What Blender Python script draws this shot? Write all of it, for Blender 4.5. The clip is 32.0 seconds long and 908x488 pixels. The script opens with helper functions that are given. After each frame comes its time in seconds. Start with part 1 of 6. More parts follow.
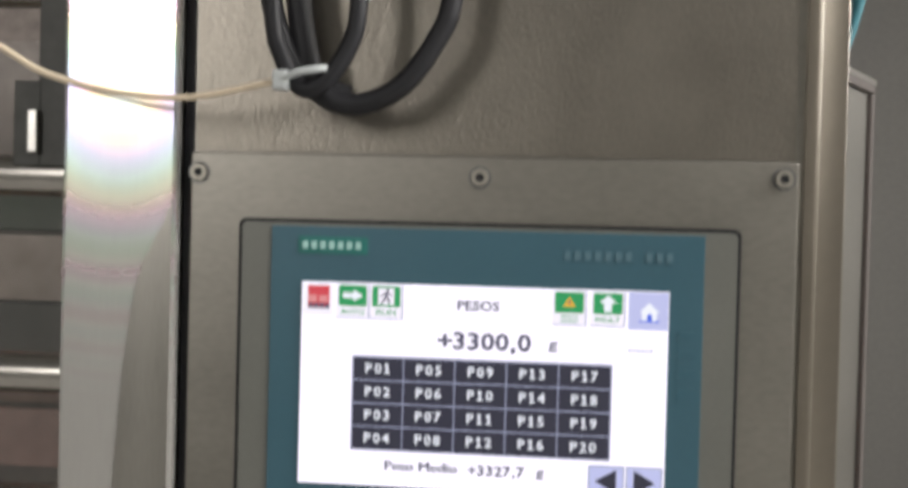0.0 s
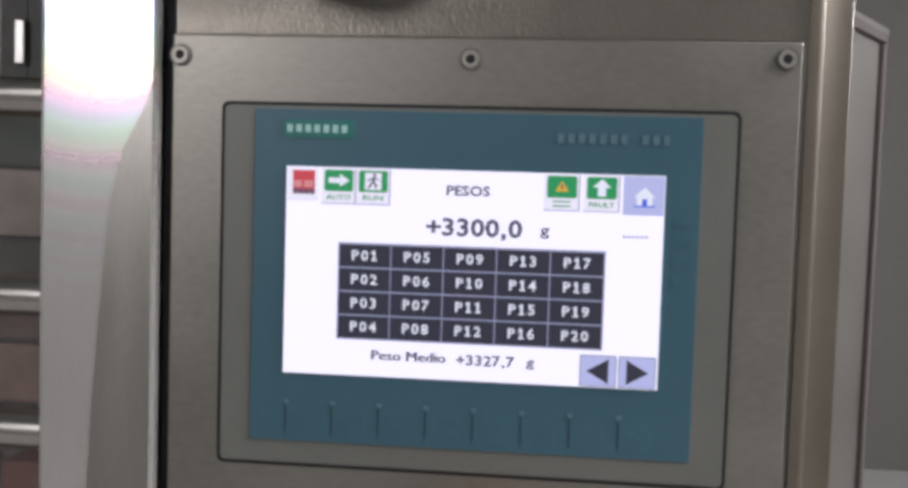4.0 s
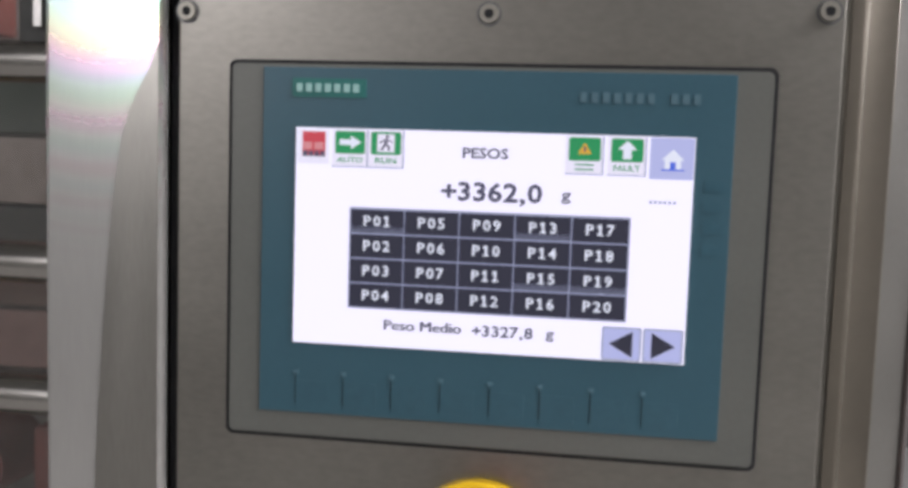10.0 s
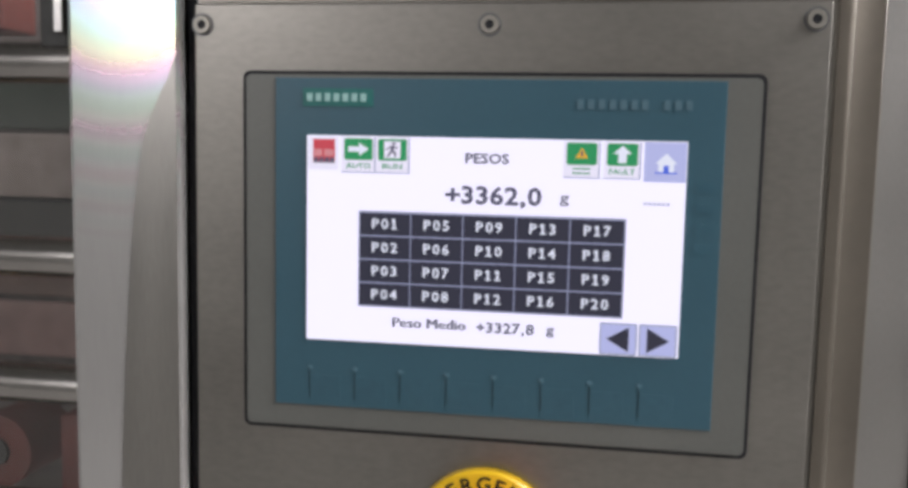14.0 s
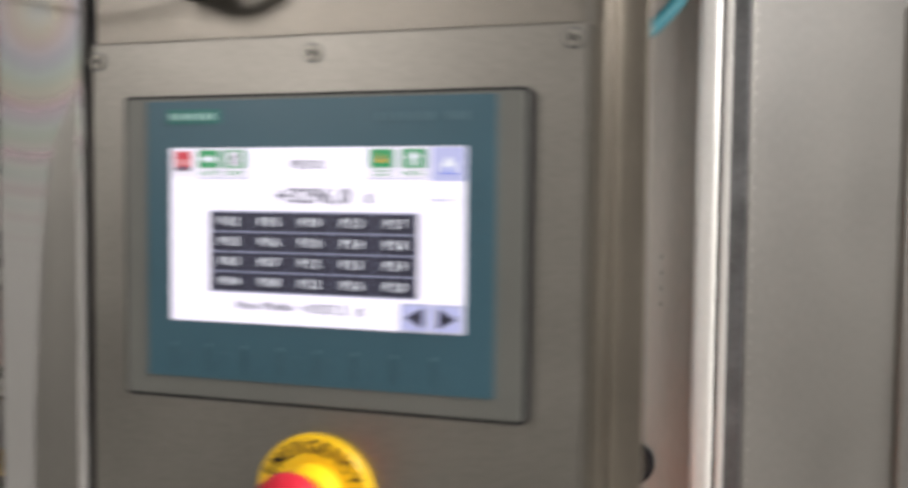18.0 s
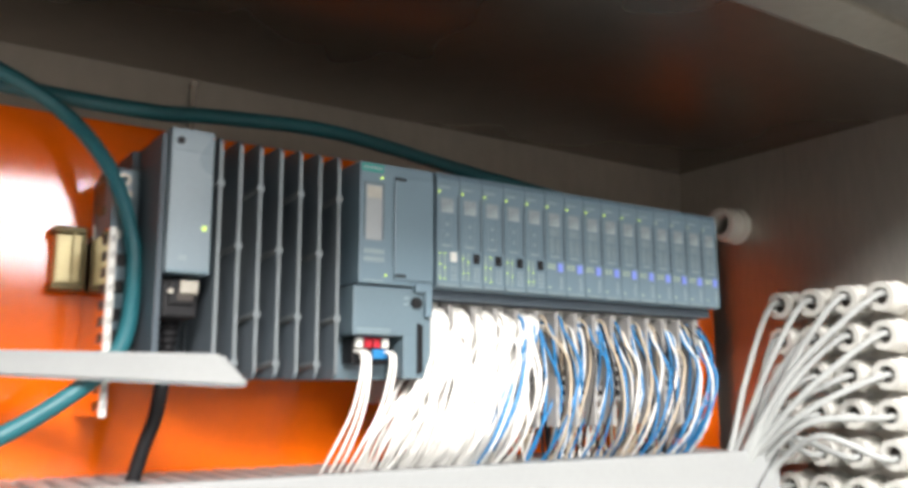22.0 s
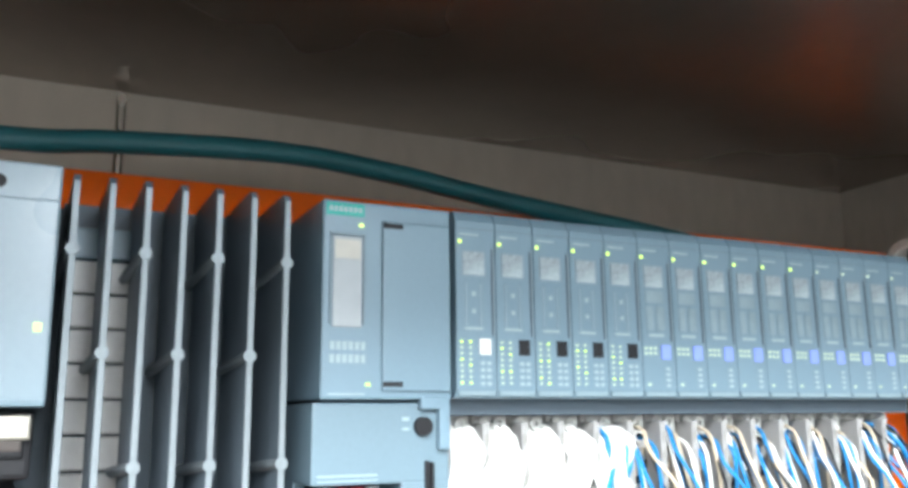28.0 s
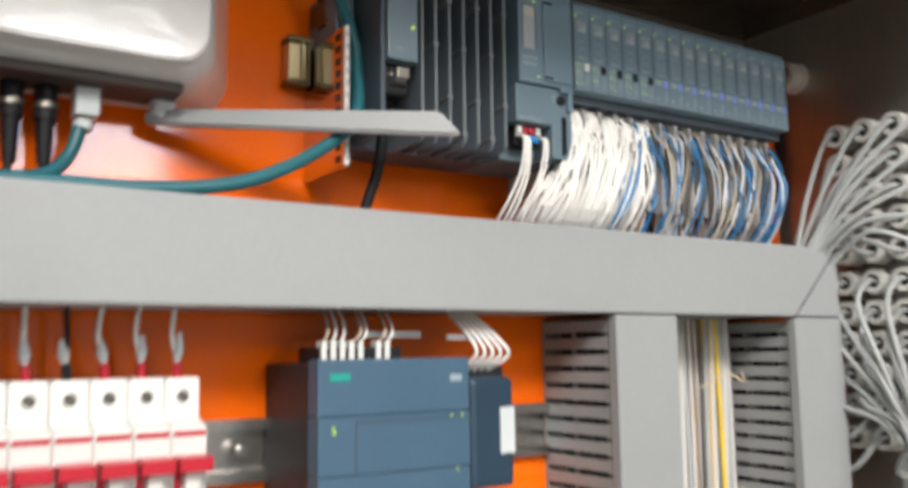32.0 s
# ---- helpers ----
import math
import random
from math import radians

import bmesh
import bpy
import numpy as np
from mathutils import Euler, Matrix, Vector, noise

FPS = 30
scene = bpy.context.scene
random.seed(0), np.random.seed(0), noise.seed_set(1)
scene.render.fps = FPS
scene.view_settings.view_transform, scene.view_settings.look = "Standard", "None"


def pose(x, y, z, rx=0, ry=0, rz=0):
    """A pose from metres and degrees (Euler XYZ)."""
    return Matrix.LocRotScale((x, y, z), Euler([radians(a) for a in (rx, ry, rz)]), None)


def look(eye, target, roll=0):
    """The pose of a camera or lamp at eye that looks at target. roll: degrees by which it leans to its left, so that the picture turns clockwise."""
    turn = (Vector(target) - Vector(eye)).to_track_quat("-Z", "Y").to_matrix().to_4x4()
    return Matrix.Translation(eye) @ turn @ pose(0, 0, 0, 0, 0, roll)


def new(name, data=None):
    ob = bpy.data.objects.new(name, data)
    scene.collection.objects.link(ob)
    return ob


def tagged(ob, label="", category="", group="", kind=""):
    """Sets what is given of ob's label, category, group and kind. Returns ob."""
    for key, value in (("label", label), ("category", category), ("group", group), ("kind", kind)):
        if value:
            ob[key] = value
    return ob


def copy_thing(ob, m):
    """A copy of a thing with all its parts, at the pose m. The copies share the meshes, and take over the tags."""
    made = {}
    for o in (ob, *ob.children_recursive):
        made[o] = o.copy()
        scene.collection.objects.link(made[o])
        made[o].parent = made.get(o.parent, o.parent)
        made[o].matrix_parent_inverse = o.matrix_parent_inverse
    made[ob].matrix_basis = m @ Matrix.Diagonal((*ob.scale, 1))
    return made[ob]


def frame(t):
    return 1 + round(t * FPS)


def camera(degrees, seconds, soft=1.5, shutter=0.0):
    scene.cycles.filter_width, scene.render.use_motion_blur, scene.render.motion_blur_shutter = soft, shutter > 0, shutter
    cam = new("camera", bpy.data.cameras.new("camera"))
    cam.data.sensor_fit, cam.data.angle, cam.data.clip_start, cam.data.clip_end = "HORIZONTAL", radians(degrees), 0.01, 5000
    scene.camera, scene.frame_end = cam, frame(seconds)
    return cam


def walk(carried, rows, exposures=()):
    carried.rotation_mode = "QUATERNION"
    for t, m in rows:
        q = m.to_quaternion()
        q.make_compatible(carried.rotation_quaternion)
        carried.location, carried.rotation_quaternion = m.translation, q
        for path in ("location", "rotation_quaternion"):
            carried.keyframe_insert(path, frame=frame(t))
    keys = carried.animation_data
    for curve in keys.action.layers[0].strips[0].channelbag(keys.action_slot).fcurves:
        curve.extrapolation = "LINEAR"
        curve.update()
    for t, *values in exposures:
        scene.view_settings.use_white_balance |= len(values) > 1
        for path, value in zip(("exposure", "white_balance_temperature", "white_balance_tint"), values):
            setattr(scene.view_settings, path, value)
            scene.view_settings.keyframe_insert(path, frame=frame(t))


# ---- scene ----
# Camera: seconds, eye, heading to the left of +y, pitch up, lean (degrees).
cam = camera(54.51, 32.0, soft=3.6, shutter=0.9)
ROWS = [
    (0, 0.0180, -0.3704, 1.5664, 4.74, -0.91, 1.48),
    (0.5, 0.0170, -0.3647, 1.5485, 4.86, -1.43, 1.43),
    (1, 0.0148, -0.3640, 1.5451, 4.79, -2.29, 1.46),
    (1.5, 0.0182, -0.3622, 1.5391, 4.83, -2.23, 1.50),
    (2, 0.0244, -0.3614, 1.5371, 4.95, -2.46, 1.56),
    (2.5, 0.0296, -0.3625, 1.5392, 5.16, -3.17, 1.62),
    (3, 0.0306, -0.3626, 1.5367, 5.36, -3.01, 1.66),
    (3.5, 0.0256, -0.3607, 1.5326, 5.05, -2.92, 1.71),
    (5.5, 0.0296, -0.3580, 1.5313, 5.98, -3.43, 2.02),
    (6, 0.0340, -0.3578, 1.5317, 6.07, -3.48, 2.05),
    (6.5, 0.0350, -0.3524, 1.5266, 6.58, -3.72, 2.09),
    (7, 0.0329, -0.3503, 1.5273, 6.95, -3.96, 1.99),
    (7.5, 0.0308, -0.3464, 1.5290, 6.96, -4.33, 1.94),
    (8, 0.0319, -0.3438, 1.5286, 7.17, -4.26, 1.97),
    (8.5, 0.0323, -0.3438, 1.5273, 7.33, -4.53, 2.01),
    (9, 0.0327, -0.3414, 1.5269, 7.56, -4.64, 2.01),
    (9.5, 0.0350, -0.3418, 1.5267, 7.63, -4.56, 2.05),
    (10, 0.0324, -0.3413, 1.5281, 7.56, -4.80, 1.88),
    (10.5, 0.0328, -0.3409, 1.5294, 7.73, -5.09, 1.78),
    (11, 0.0353, -0.3435, 1.5323, 7.79, -5.19, 1.65),
    (11.5, 0.0350, -0.3457, 1.5341, 7.69, -5.28, 1.54),
    (12, 0.0361, -0.3478, 1.5351, 8.04, -5.42, 1.48),
    (12.5, 0.0376, -0.3522, 1.5383, 8.25, -5.74, 1.38),
    (13, 0.0408, -0.3566, 1.5390, 8.29, -5.98, 1.31),
    (13.5, 0.0395, -0.3560, 1.5370, 8.48, -5.93, 1.28),
    (15.5, 0.0392, -0.3677, 1.5395, 8.76, -6.30, 1.09),
    (16, 0.0355, -0.3718, 1.5394, 8.70, -6.20, 0.96),
    (16.5, 0.0394, -0.3799, 1.5400, 8.62, -6.58, 0.82),
    (17, 0.0431, -0.4113, 1.5433, 8.35, -6.77, 0.57),
    (17.5, 0.0802, -0.4324, 1.5335, 10.16, -5.51, 0.35),
    (17.7, 0.1050, -0.4290, 1.5200, 10.63, -3.93, 0.40),
    (18, 0.1850, -0.3871, 1.5176, 16.39, -2.72, 0.60),
    (18.2, 0.2400, -0.3510, 1.5280, 20.78, -3.44, 0.30),
    (18.4, 0.2708, -0.3301, 1.5402, 23.55, -3.16, 0.63),
    (18.5, 0.2836, -0.3180, 1.5433, 24.72, -2.96, 0.50),
    (19, 0.3151, -0.2449, 1.5635, 26.99, -1.71, 0.32),
    (19.2, 0.3132, -0.2072, 1.5704, 27.57, -0.92, -0.13),
    (19.4, 0.3075, -0.1757, 1.5763, 27.91, -0.37, -0.32),
    (19.5, 0.3104, -0.1608, 1.5827, 28.64, -0.02, -0.34),
    (19.8, 0.3350, -0.1252, 1.6098, 31.17, 1.33, -0.72),
    (20, 0.3444, -0.0777, 1.6206, 33.34, 2.54, -1.05),
    (20.2, 0.3770, -0.0390, 1.6340, 38.92, 3.62, -0.90),
    (20.4, 0.3881, 0.0065, 1.6559, 43.23, 3.90, -0.62),
    (20.5, 0.3798, 0.0158, 1.6609, 43.87, 4.46, -0.41),
    (20.8, 0.4268, 0.0923, 1.6741, 51.01, 6.62, -0.27),
    (21, 0.4333, 0.1313, 1.6846, 52.86, 7.72, 0.06),
    (21.4, 0.4272, 0.1904, 1.6953, 55.24, 8.71, -0.01),
    (21.5, 0.4233, 0.2004, 1.6983, 55.66, 8.59, 0.21),
    (22, 0.3769, 0.2443, 1.7205, 56.06, 9.71, -0.14),
    (22.5, 0.3397, 0.2847, 1.7270, 56.51, 10.36, -0.52),
    (23, 0.3102, 0.3241, 1.7455, 58.97, 10.19, -0.75),
    (23.5, 0.2742, 0.3434, 1.7551, 59.72, 10.19, -1.53),
    (24, 0.2559, 0.3601, 1.7633, 62.17, 10.04, -1.12),
    (24.5, 0.2568, 0.3623, 1.7625, 62.76, 10.63, -0.76),
    (25, 0.2560, 0.3658, 1.7663, 62.96, 10.35, -0.51),
    (25.5, 0.2511, 0.3679, 1.7618, 62.97, 11.58, -0.96),
    (27.5, 0.2448, 0.3665, 1.7605, 62.81, 12.90, -1.56),
    (28, 0.2511, 0.3670, 1.7681, 64.29, 11.48, -0.62),
    (28.5, 0.2484, 0.3452, 1.7583, 63.74, 12.78, -1.46),
    (29, 0.2501, 0.3240, 1.7517, 63.74, 12.26, -1.73),
    (29.5, 0.2591, 0.3086, 1.7447, 64.00, 11.57, -1.35),
    (30, 0.2685, 0.2973, 1.7312, 63.48, 11.46, -1.36),
    (30.5, 0.2805, 0.2543, 1.7042, 59.83, 12.33, -1.88),
    (30.7, 0.2930, 0.2290, 1.6920, 58.70, 11.97, -1.70),
    (31, 0.3082, 0.1966, 1.6830, 56.88, 11.24, -1.34),
    (31.5, 0.3630, 0.1560, 1.6380, 57.01, 8.71, -1.75),
    (32, 0.4205, 0.1140, 1.6048, 56.76, 7.02, -0.78),
]


def facing(yaw, pitch):
    a, b = radians(yaw), radians(pitch)
    return Vector((-math.sin(a) * math.cos(b), math.cos(a) * math.cos(b), math.sin(b)))


EXPOSURES = [(0.0, 0.02, 6450, 11), (1.5, -0.17, 6080, 16), (6.0, -0.19, 6080, 16), (17.0, -0.23, 6130, 16), (18.4, 0.02, 6500, 13), (19.8, -0.05, 6500, 12), (20.6, -0.12, 6550, 12), (21.0, -0.1, 6600, 12), (22.0, 0.30, 6600, 12), (23.5, 1.0, 6080, 9), (28.0, 1.0, 5900, 7), (29.0, 0.86, 5850, 6), (29.5, 0.42, 6100, 7), (30.5, -0.15, 6450, 10), (31.0, -0.36, 6600, 12), (32.0, -0.52, 6600, 12)]
walk(cam, [(t, look((x, y, z), Vector((x, y, z)) + facing(yaw, pitch), lean)) for t, x, y, z, yaw, pitch, lean in ROWS], EXPOSURES)


# ---- world and lights ----
world = bpy.data.worlds.new("hall_air")
scene.world = world
world.use_nodes = True
world.node_tree.nodes["Background"].inputs[0].default_value = (0.62, 0.66, 0.70, 1)
world.node_tree.nodes["Background"].inputs[1].default_value = 0.14


def area_lamp(name, eye, target, wide, deep, watts, colour):
    data = bpy.data.lights.new(name, "AREA")
    data.shape, data.size, data.size_y, data.energy, data.color = "RECTANGLE", wide, deep, watts, colour
    ob = new(name, data)
    ob.matrix_world = look(eye, target)
    return ob


area_lamp("hall_lamp_side", (2.5, -0.7, 3.2), (0.0, 0.4, 1.6), 1.6, 0.5, 125, (1.0, 0.97, 0.92))
# added fill lamp; its bounce off floor and walls lifts the cabinet's shade
area_lamp("hall_ceiling_lamp", (3.6, -0.6, 4.5), (3.6, -0.6, 0.0), 2.4, 1.2, 300, (1.0, 0.98, 0.94))
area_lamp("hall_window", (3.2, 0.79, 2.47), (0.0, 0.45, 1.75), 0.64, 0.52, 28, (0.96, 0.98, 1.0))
area_lamp("hall_lamp_front", (-2.2, -4.2, 2.88), (-0.1, 0.0, 1.6), 0.72, 1.6, 50, (1.0, 0.97, 0.92))


# ---- materials ----
def mat(name, base, rough=0.5, metal=0.0, bump=0.0, scale=40.0, vary=0.12, spec=0.5, stretch=(1, 1, 1), stain=0.0, coat=0.0):
    """A surface with colour variation at two scales and a fine relief."""
    m = bpy.data.materials.new(name)
    m.use_nodes = True
    n, l = m.node_tree.nodes, m.node_tree.links
    b = n["Principled BSDF"]
    b.inputs["Roughness"].default_value, b.inputs["Metallic"].default_value = rough, metal
    b.inputs["Specular IOR Level"].default_value = spec
    b.inputs["Coat Weight"].default_value = coat
    co = n.new("ShaderNodeTexCoord")
    mp = n.new("ShaderNodeMapping")
    mp.inputs["Scale"].default_value = stretch
    l.new(co.outputs["Object"], mp.inputs["Vector"])
    fine, broad = n.new("ShaderNodeTexNoise"), n.new("ShaderNodeTexNoise")
    fine.inputs["Scale"].default_value, fine.inputs["Detail"].default_value = scale * 8, 4
    broad.inputs["Scale"].default_value, broad.inputs["Detail"].default_value = scale * 0.4, 3
    for t in (fine, broad):
        l.new(mp.outputs["Vector"], t.inputs["Vector"])
    add = n.new("ShaderNodeMath")
    add.operation = "ADD"
    l.new(fine.outputs["Fac"], add.inputs[0])
    l.new(broad.outputs["Fac"], add.inputs[1])
    rng = n.new("ShaderNodeMapRange")
    rng.inputs["From Min"].default_value, rng.inputs["From Max"].default_value = 0.6, 1.4
    rng.inputs["To Min"].default_value, rng.inputs["To Max"].default_value = 1 - vary, 1 + vary
    l.new(add.outputs[0], rng.inputs["Value"])
    mul = n.new("ShaderNodeMix")
    mul.data_type, mul.blend_type = "RGBA", "MULTIPLY"
    mul.inputs["Factor"].default_value = 1.0
    mul.inputs["A"].default_value = (*base, 1)
    l.new(rng.outputs["Result"], mul.inputs["B"])
    l.new(mul.outputs["Result"], b.inputs["Base Color"])
    rr = n.new("ShaderNodeMapRange")
    rr.inputs["To Min"].default_value, rr.inputs["To Max"].default_value = max(0.02, rough - 0.08 - stain), min(1, rough + 0.08 + stain)
    l.new(broad.outputs["Fac"], rr.inputs["Value"])
    l.new(rr.outputs["Result"], b.inputs["Roughness"])
    if bump:
        bp = n.new("ShaderNodeBump")
        bp.inputs["Strength"].default_value, bp.inputs["Distance"].default_value = bump, 0.001
        l.new(fine.outputs["Fac"], bp.inputs["Height"])
        l.new(bp.outputs["Normal"], b.inputs["Normal"])
    return m


def glow(name, colour, strength):
    m = bpy.data.materials.new(name)
    m.use_nodes = True
    b = m.node_tree.nodes["Principled BSDF"]
    b.inputs["Base Color"].default_value = (0.02, 0.02, 0.02, 1)
    b.inputs["Roughness"].default_value = 0.25
    b.inputs["Emission Color"].default_value, b.inputs["Emission Strength"].default_value = (*colour, 1), strength
    return m


STEEL = mat("brushed_steel", (0.262, 0.247, 0.220), 0.40, 1.0, 0.05, 24, 0.11, stretch=(1, 1, 2), stain=0.03)
STEEL_IN = mat("cabinet_steel", (0.535, 0.508, 0.468), 0.48, 0.6, 0.06, 12, 0.06, stretch=(1, 1, 1), stain=0.0)
STEEL_FAR = mat("streaked_inner_steel", (0.46, 0.428, 0.388), 0.40, 0.78, 0.06, 14, 0.10, stretch=(2.5, 1, 0.4), stain=0.03)
# underside's shade and brown reflections are put into this base colour
STEEL_ROOF = mat("shaded_roof_steel", (0.156, 0.122, 0.096), 0.28, 0.88, 0.05, 10, 0.10, stain=0.0)
STEEL_DOOR = mat("door_sheet_steel", (0.24, 0.228, 0.207), 0.50, 1.0, 0.05, 10, 0.08, stain=0.0)
STEEL_SATIN = mat("satin_flange_steel", (0.64, 0.625, 0.59), 0.38, 0.45, 0.05, 20, 0.06)
STEEL_DARK = mat("dark_mottled_steel", (0.16, 0.16, 0.16), 0.50, 0.9, 0.10, 60, 0.35)
# same sheet as the wall; dark reflections are put into a browner base
STEEL_EDGE = mat("dimmed_edge_steel", (0.22, 0.195, 0.16), 0.33, 1.0, 0.06, 30, 0.05)
STEEL_DULL = mat("dull_screw_steel", (0.33, 0.31, 0.27), 0.45, 1.0, 0.06, 60, 0.1)
STEEL_MIRROR = mat("mirror_sheet_steel", (0.66, 0.62, 0.58), 0.12, 1.0, 0.03, 40, 0.06)
STEEL_BRIGHT = mat("polished_steel", (0.62, 0.60, 0.57), 0.25, 1.0, 0.05, 40, 0.08)
RUBBER = mat("gasket_rubber", (0.06, 0.05, 0.045), 0.7, 0, 0.1, 60)
ORANGE = mat("orange_paint", (0.92, 0.145, 0.003), 0.10, 0, 0.015, 30, 0.05, spec=0.45, stain=-0.06)
DUCT = mat("grey_duct_plastic", (0.30, 0.315, 0.32), 0.45, 0, 0.05, 40, 0.04)
PLC = mat("slate_grey_plastic", (0.130, 0.190, 0.230), 0.42, 0, 0.03, 90, 0.05)
# one casting: shade put into the sides, caught light into the front edges
PLC_FIN = mat("shaded_fin_casting", (0.125, 0.157, 0.188), 0.45, 0.2, 0.06, 60, 0.08)
FIN_EDGE = mat("lit_fin_edge", (0.17, 0.195, 0.21), 0.45, 0.3, 0.05, 60, 0.12)
# paler than the other slate plastic: the cover's sheen, put into the base
PLC_COVER = mat("sheen_cover_plastic", (0.175, 0.235, 0.275), 0.28, 0, 0.02, 60, 0.05)
PLC_LIGHT = mat("pale_slate_plastic", (0.150, 0.224, 0.278), 0.38, 0, 0.03, 90, 0.05)
PLC_DARK = mat("dark_slate_plastic", (0.060, 0.082, 0.104), 0.5, 0, 0.04, 90, 0.06)
WHITE = mat("white_plastic", (0.72, 0.72, 0.69), 0.4, 0, 0.04, 40, 0.04)
GLOSSY_WHITE = mat("glossy_white_casing", (0.70, 0.69, 0.67), 0.15, 0, 0.55, 6, 0.03, coat=0.4)
BLACK = mat("black_plastic", (0.010, 0.010, 0.012), 0.55, 0, 0.05, 60, 0.1, spec=0.3)
TEAL = mat("teal_cable_sheath", (0.016, 0.124, 0.152), 0.42, 0, 0.05, 60, 0.08)
GREY_CABLE = mat("grey_cable_sheath", (0.36, 0.38, 0.38), 0.45, 0, 0.05, 60, 0.06)
FOIL = mat("teal_front_foil", (0.031, 0.088, 0.118), 0.38, 0, 0.04, 60, 0.05)
BEZEL = mat("grey_bezel", (0.128, 0.130, 0.116), 0.42, 0.2, 0.06, 60, 0.06)
CONCRETE = mat("hall_floor_concrete", (0.42, 0.41, 0.39), 0.7, 0, 0.2, 4, 0.15)
PLASTER = mat("hall_wall_paint", (0.64, 0.64, 0.62), 0.8, 0, 0.1, 4, 0.06)
DARK_WALL = mat("dark_hall_wall", (0.13, 0.125, 0.115), 0.8, 0, 0.1, 4, 0.1)
ROOF_DARK = mat("hall_roof_sheet", (0.20, 0.20, 0.195), 0.7, 0, 0.1, 4, 0.1)
SCREEN_WHITE = glow("lit_screen_white", (0.94, 0.90, 1.0), 1.18)


# ---- mesh helpers ----
def thing(name, at, label, category, group="", kind=""):
    ob = new(name)
    ob.empty_display_size = 0.01
    ob.location = at
    return tagged(ob, label, category, group, kind)


def base_of(ob):
    p = Vector(ob.location)
    while ob.parent:
        ob = ob.parent
        p += Vector(ob.location)
    return p


def part(name, bm, material, parent, label="", pivot=None, smooth=False, kind=""):
    """Links bm, drawn in world metres, as one mesh under a thing or a part."""
    home = base_of(parent) if parent else Vector()
    spot = Vector(pivot) if pivot else home
    bmesh.ops.translate(bm, verts=bm.verts, vec=-spot)
    me = bpy.data.meshes.new(name)
    bm.to_mesh(me)
    bm.free()
    for m in material if isinstance(material, (list, tuple)) else [material]:
        me.materials.append(m)
    if smooth:
        me.shade_smooth()
        me.set_sharp_from_angle(angle=radians(40))
    ob = new(name, me)
    ob.parent = parent
    ob.location = spot - home
    return tagged(ob, label, kind=kind)


def single(name, bm, material, at, label, category, group="", kind="", smooth=False):
    ob = part(name, bm, material, None, label, at, smooth)
    return tagged(ob, label, category, group, kind)


def joined(*bms):
    out = bmesh.new()
    for b in bms:
        me = bpy.data.meshes.new("tmp")
        b.to_mesh(me)
        b.free()
        out.from_mesh(me)
        bpy.data.meshes.remove(me)
    return out


def slot(bm, index):
    for f in bm.faces:
        f.material_index = index
    return bm


def block(x0, x1, y0, y1, z0, z1, bevel=0.0, seg=2):
    bm = bmesh.new()
    bmesh.ops.create_cube(bm, size=1, matrix=Matrix.Translation(((x0 + x1) / 2, (y0 + y1) / 2, (z0 + z1) / 2)) @ Matrix.Diagonal((x1 - x0, y1 - y0, z1 - z0, 1)))
    if bevel:
        bmesh.ops.bevel(bm, geom=bm.edges[:], offset=bevel, segments=seg, profile=0.6, affect="EDGES")
    return bm


def rod(a, b, r, seg=14, r2=None):
    a, b = Vector(a), Vector(b)
    bm = bmesh.new()
    m = Matrix.Translation((a + b) / 2) @ (b - a).to_track_quat("Z", "Y").to_matrix().to_4x4()
    bmesh.ops.create_cone(bm, cap_ends=True, segments=seg, radius1=r, radius2=r if r2 is None else r2, depth=(b - a).length, matrix=m)
    return bm


def ring(a, b, r_out, r_in, seg=20):
    """A tube with a hole, from a to b."""
    a, b = Vector(a), Vector(b)
    q = (b - a).to_track_quat("Z", "Y").to_matrix()
    bm = bmesh.new()
    loops = []
    for p, r in ((a, r_in), (a, r_out), (b, r_out), (b, r_in)):
        loops.append([bm.verts.new(p + q @ Vector((r * math.cos(2 * math.pi * i / seg), r * math.sin(2 * math.pi * i / seg), 0))) for i in range(seg)])
    for k in range(4):
        u, v = loops[k], loops[(k + 1) % 4]
        for i in range(seg):
            bm.faces.new((u[i], u[(i + 1) % seg], v[(i + 1) % seg], v[i]))
    bmesh.ops.recalc_face_normals(bm, faces=bm.faces)
    return bm


def smooth_line(points, steps=6):
    pts = [Vector(p) for p in points]
    ends = [pts[0] * 2 - pts[1]] + pts + [pts[-1] * 2 - pts[-2]]
    out = []
    for i in range(1, len(ends) - 2):
        a, b, c, d = ends[i - 1:i + 3]
        for k in range(steps):
            t = k / steps
            out.append(0.5 * (2 * b + (c - a) * t + (2 * a - 5 * b + 4 * c - d) * t * t + (3 * b - a - 3 * c + d) * t * t * t))
    return out + [pts[-1]]


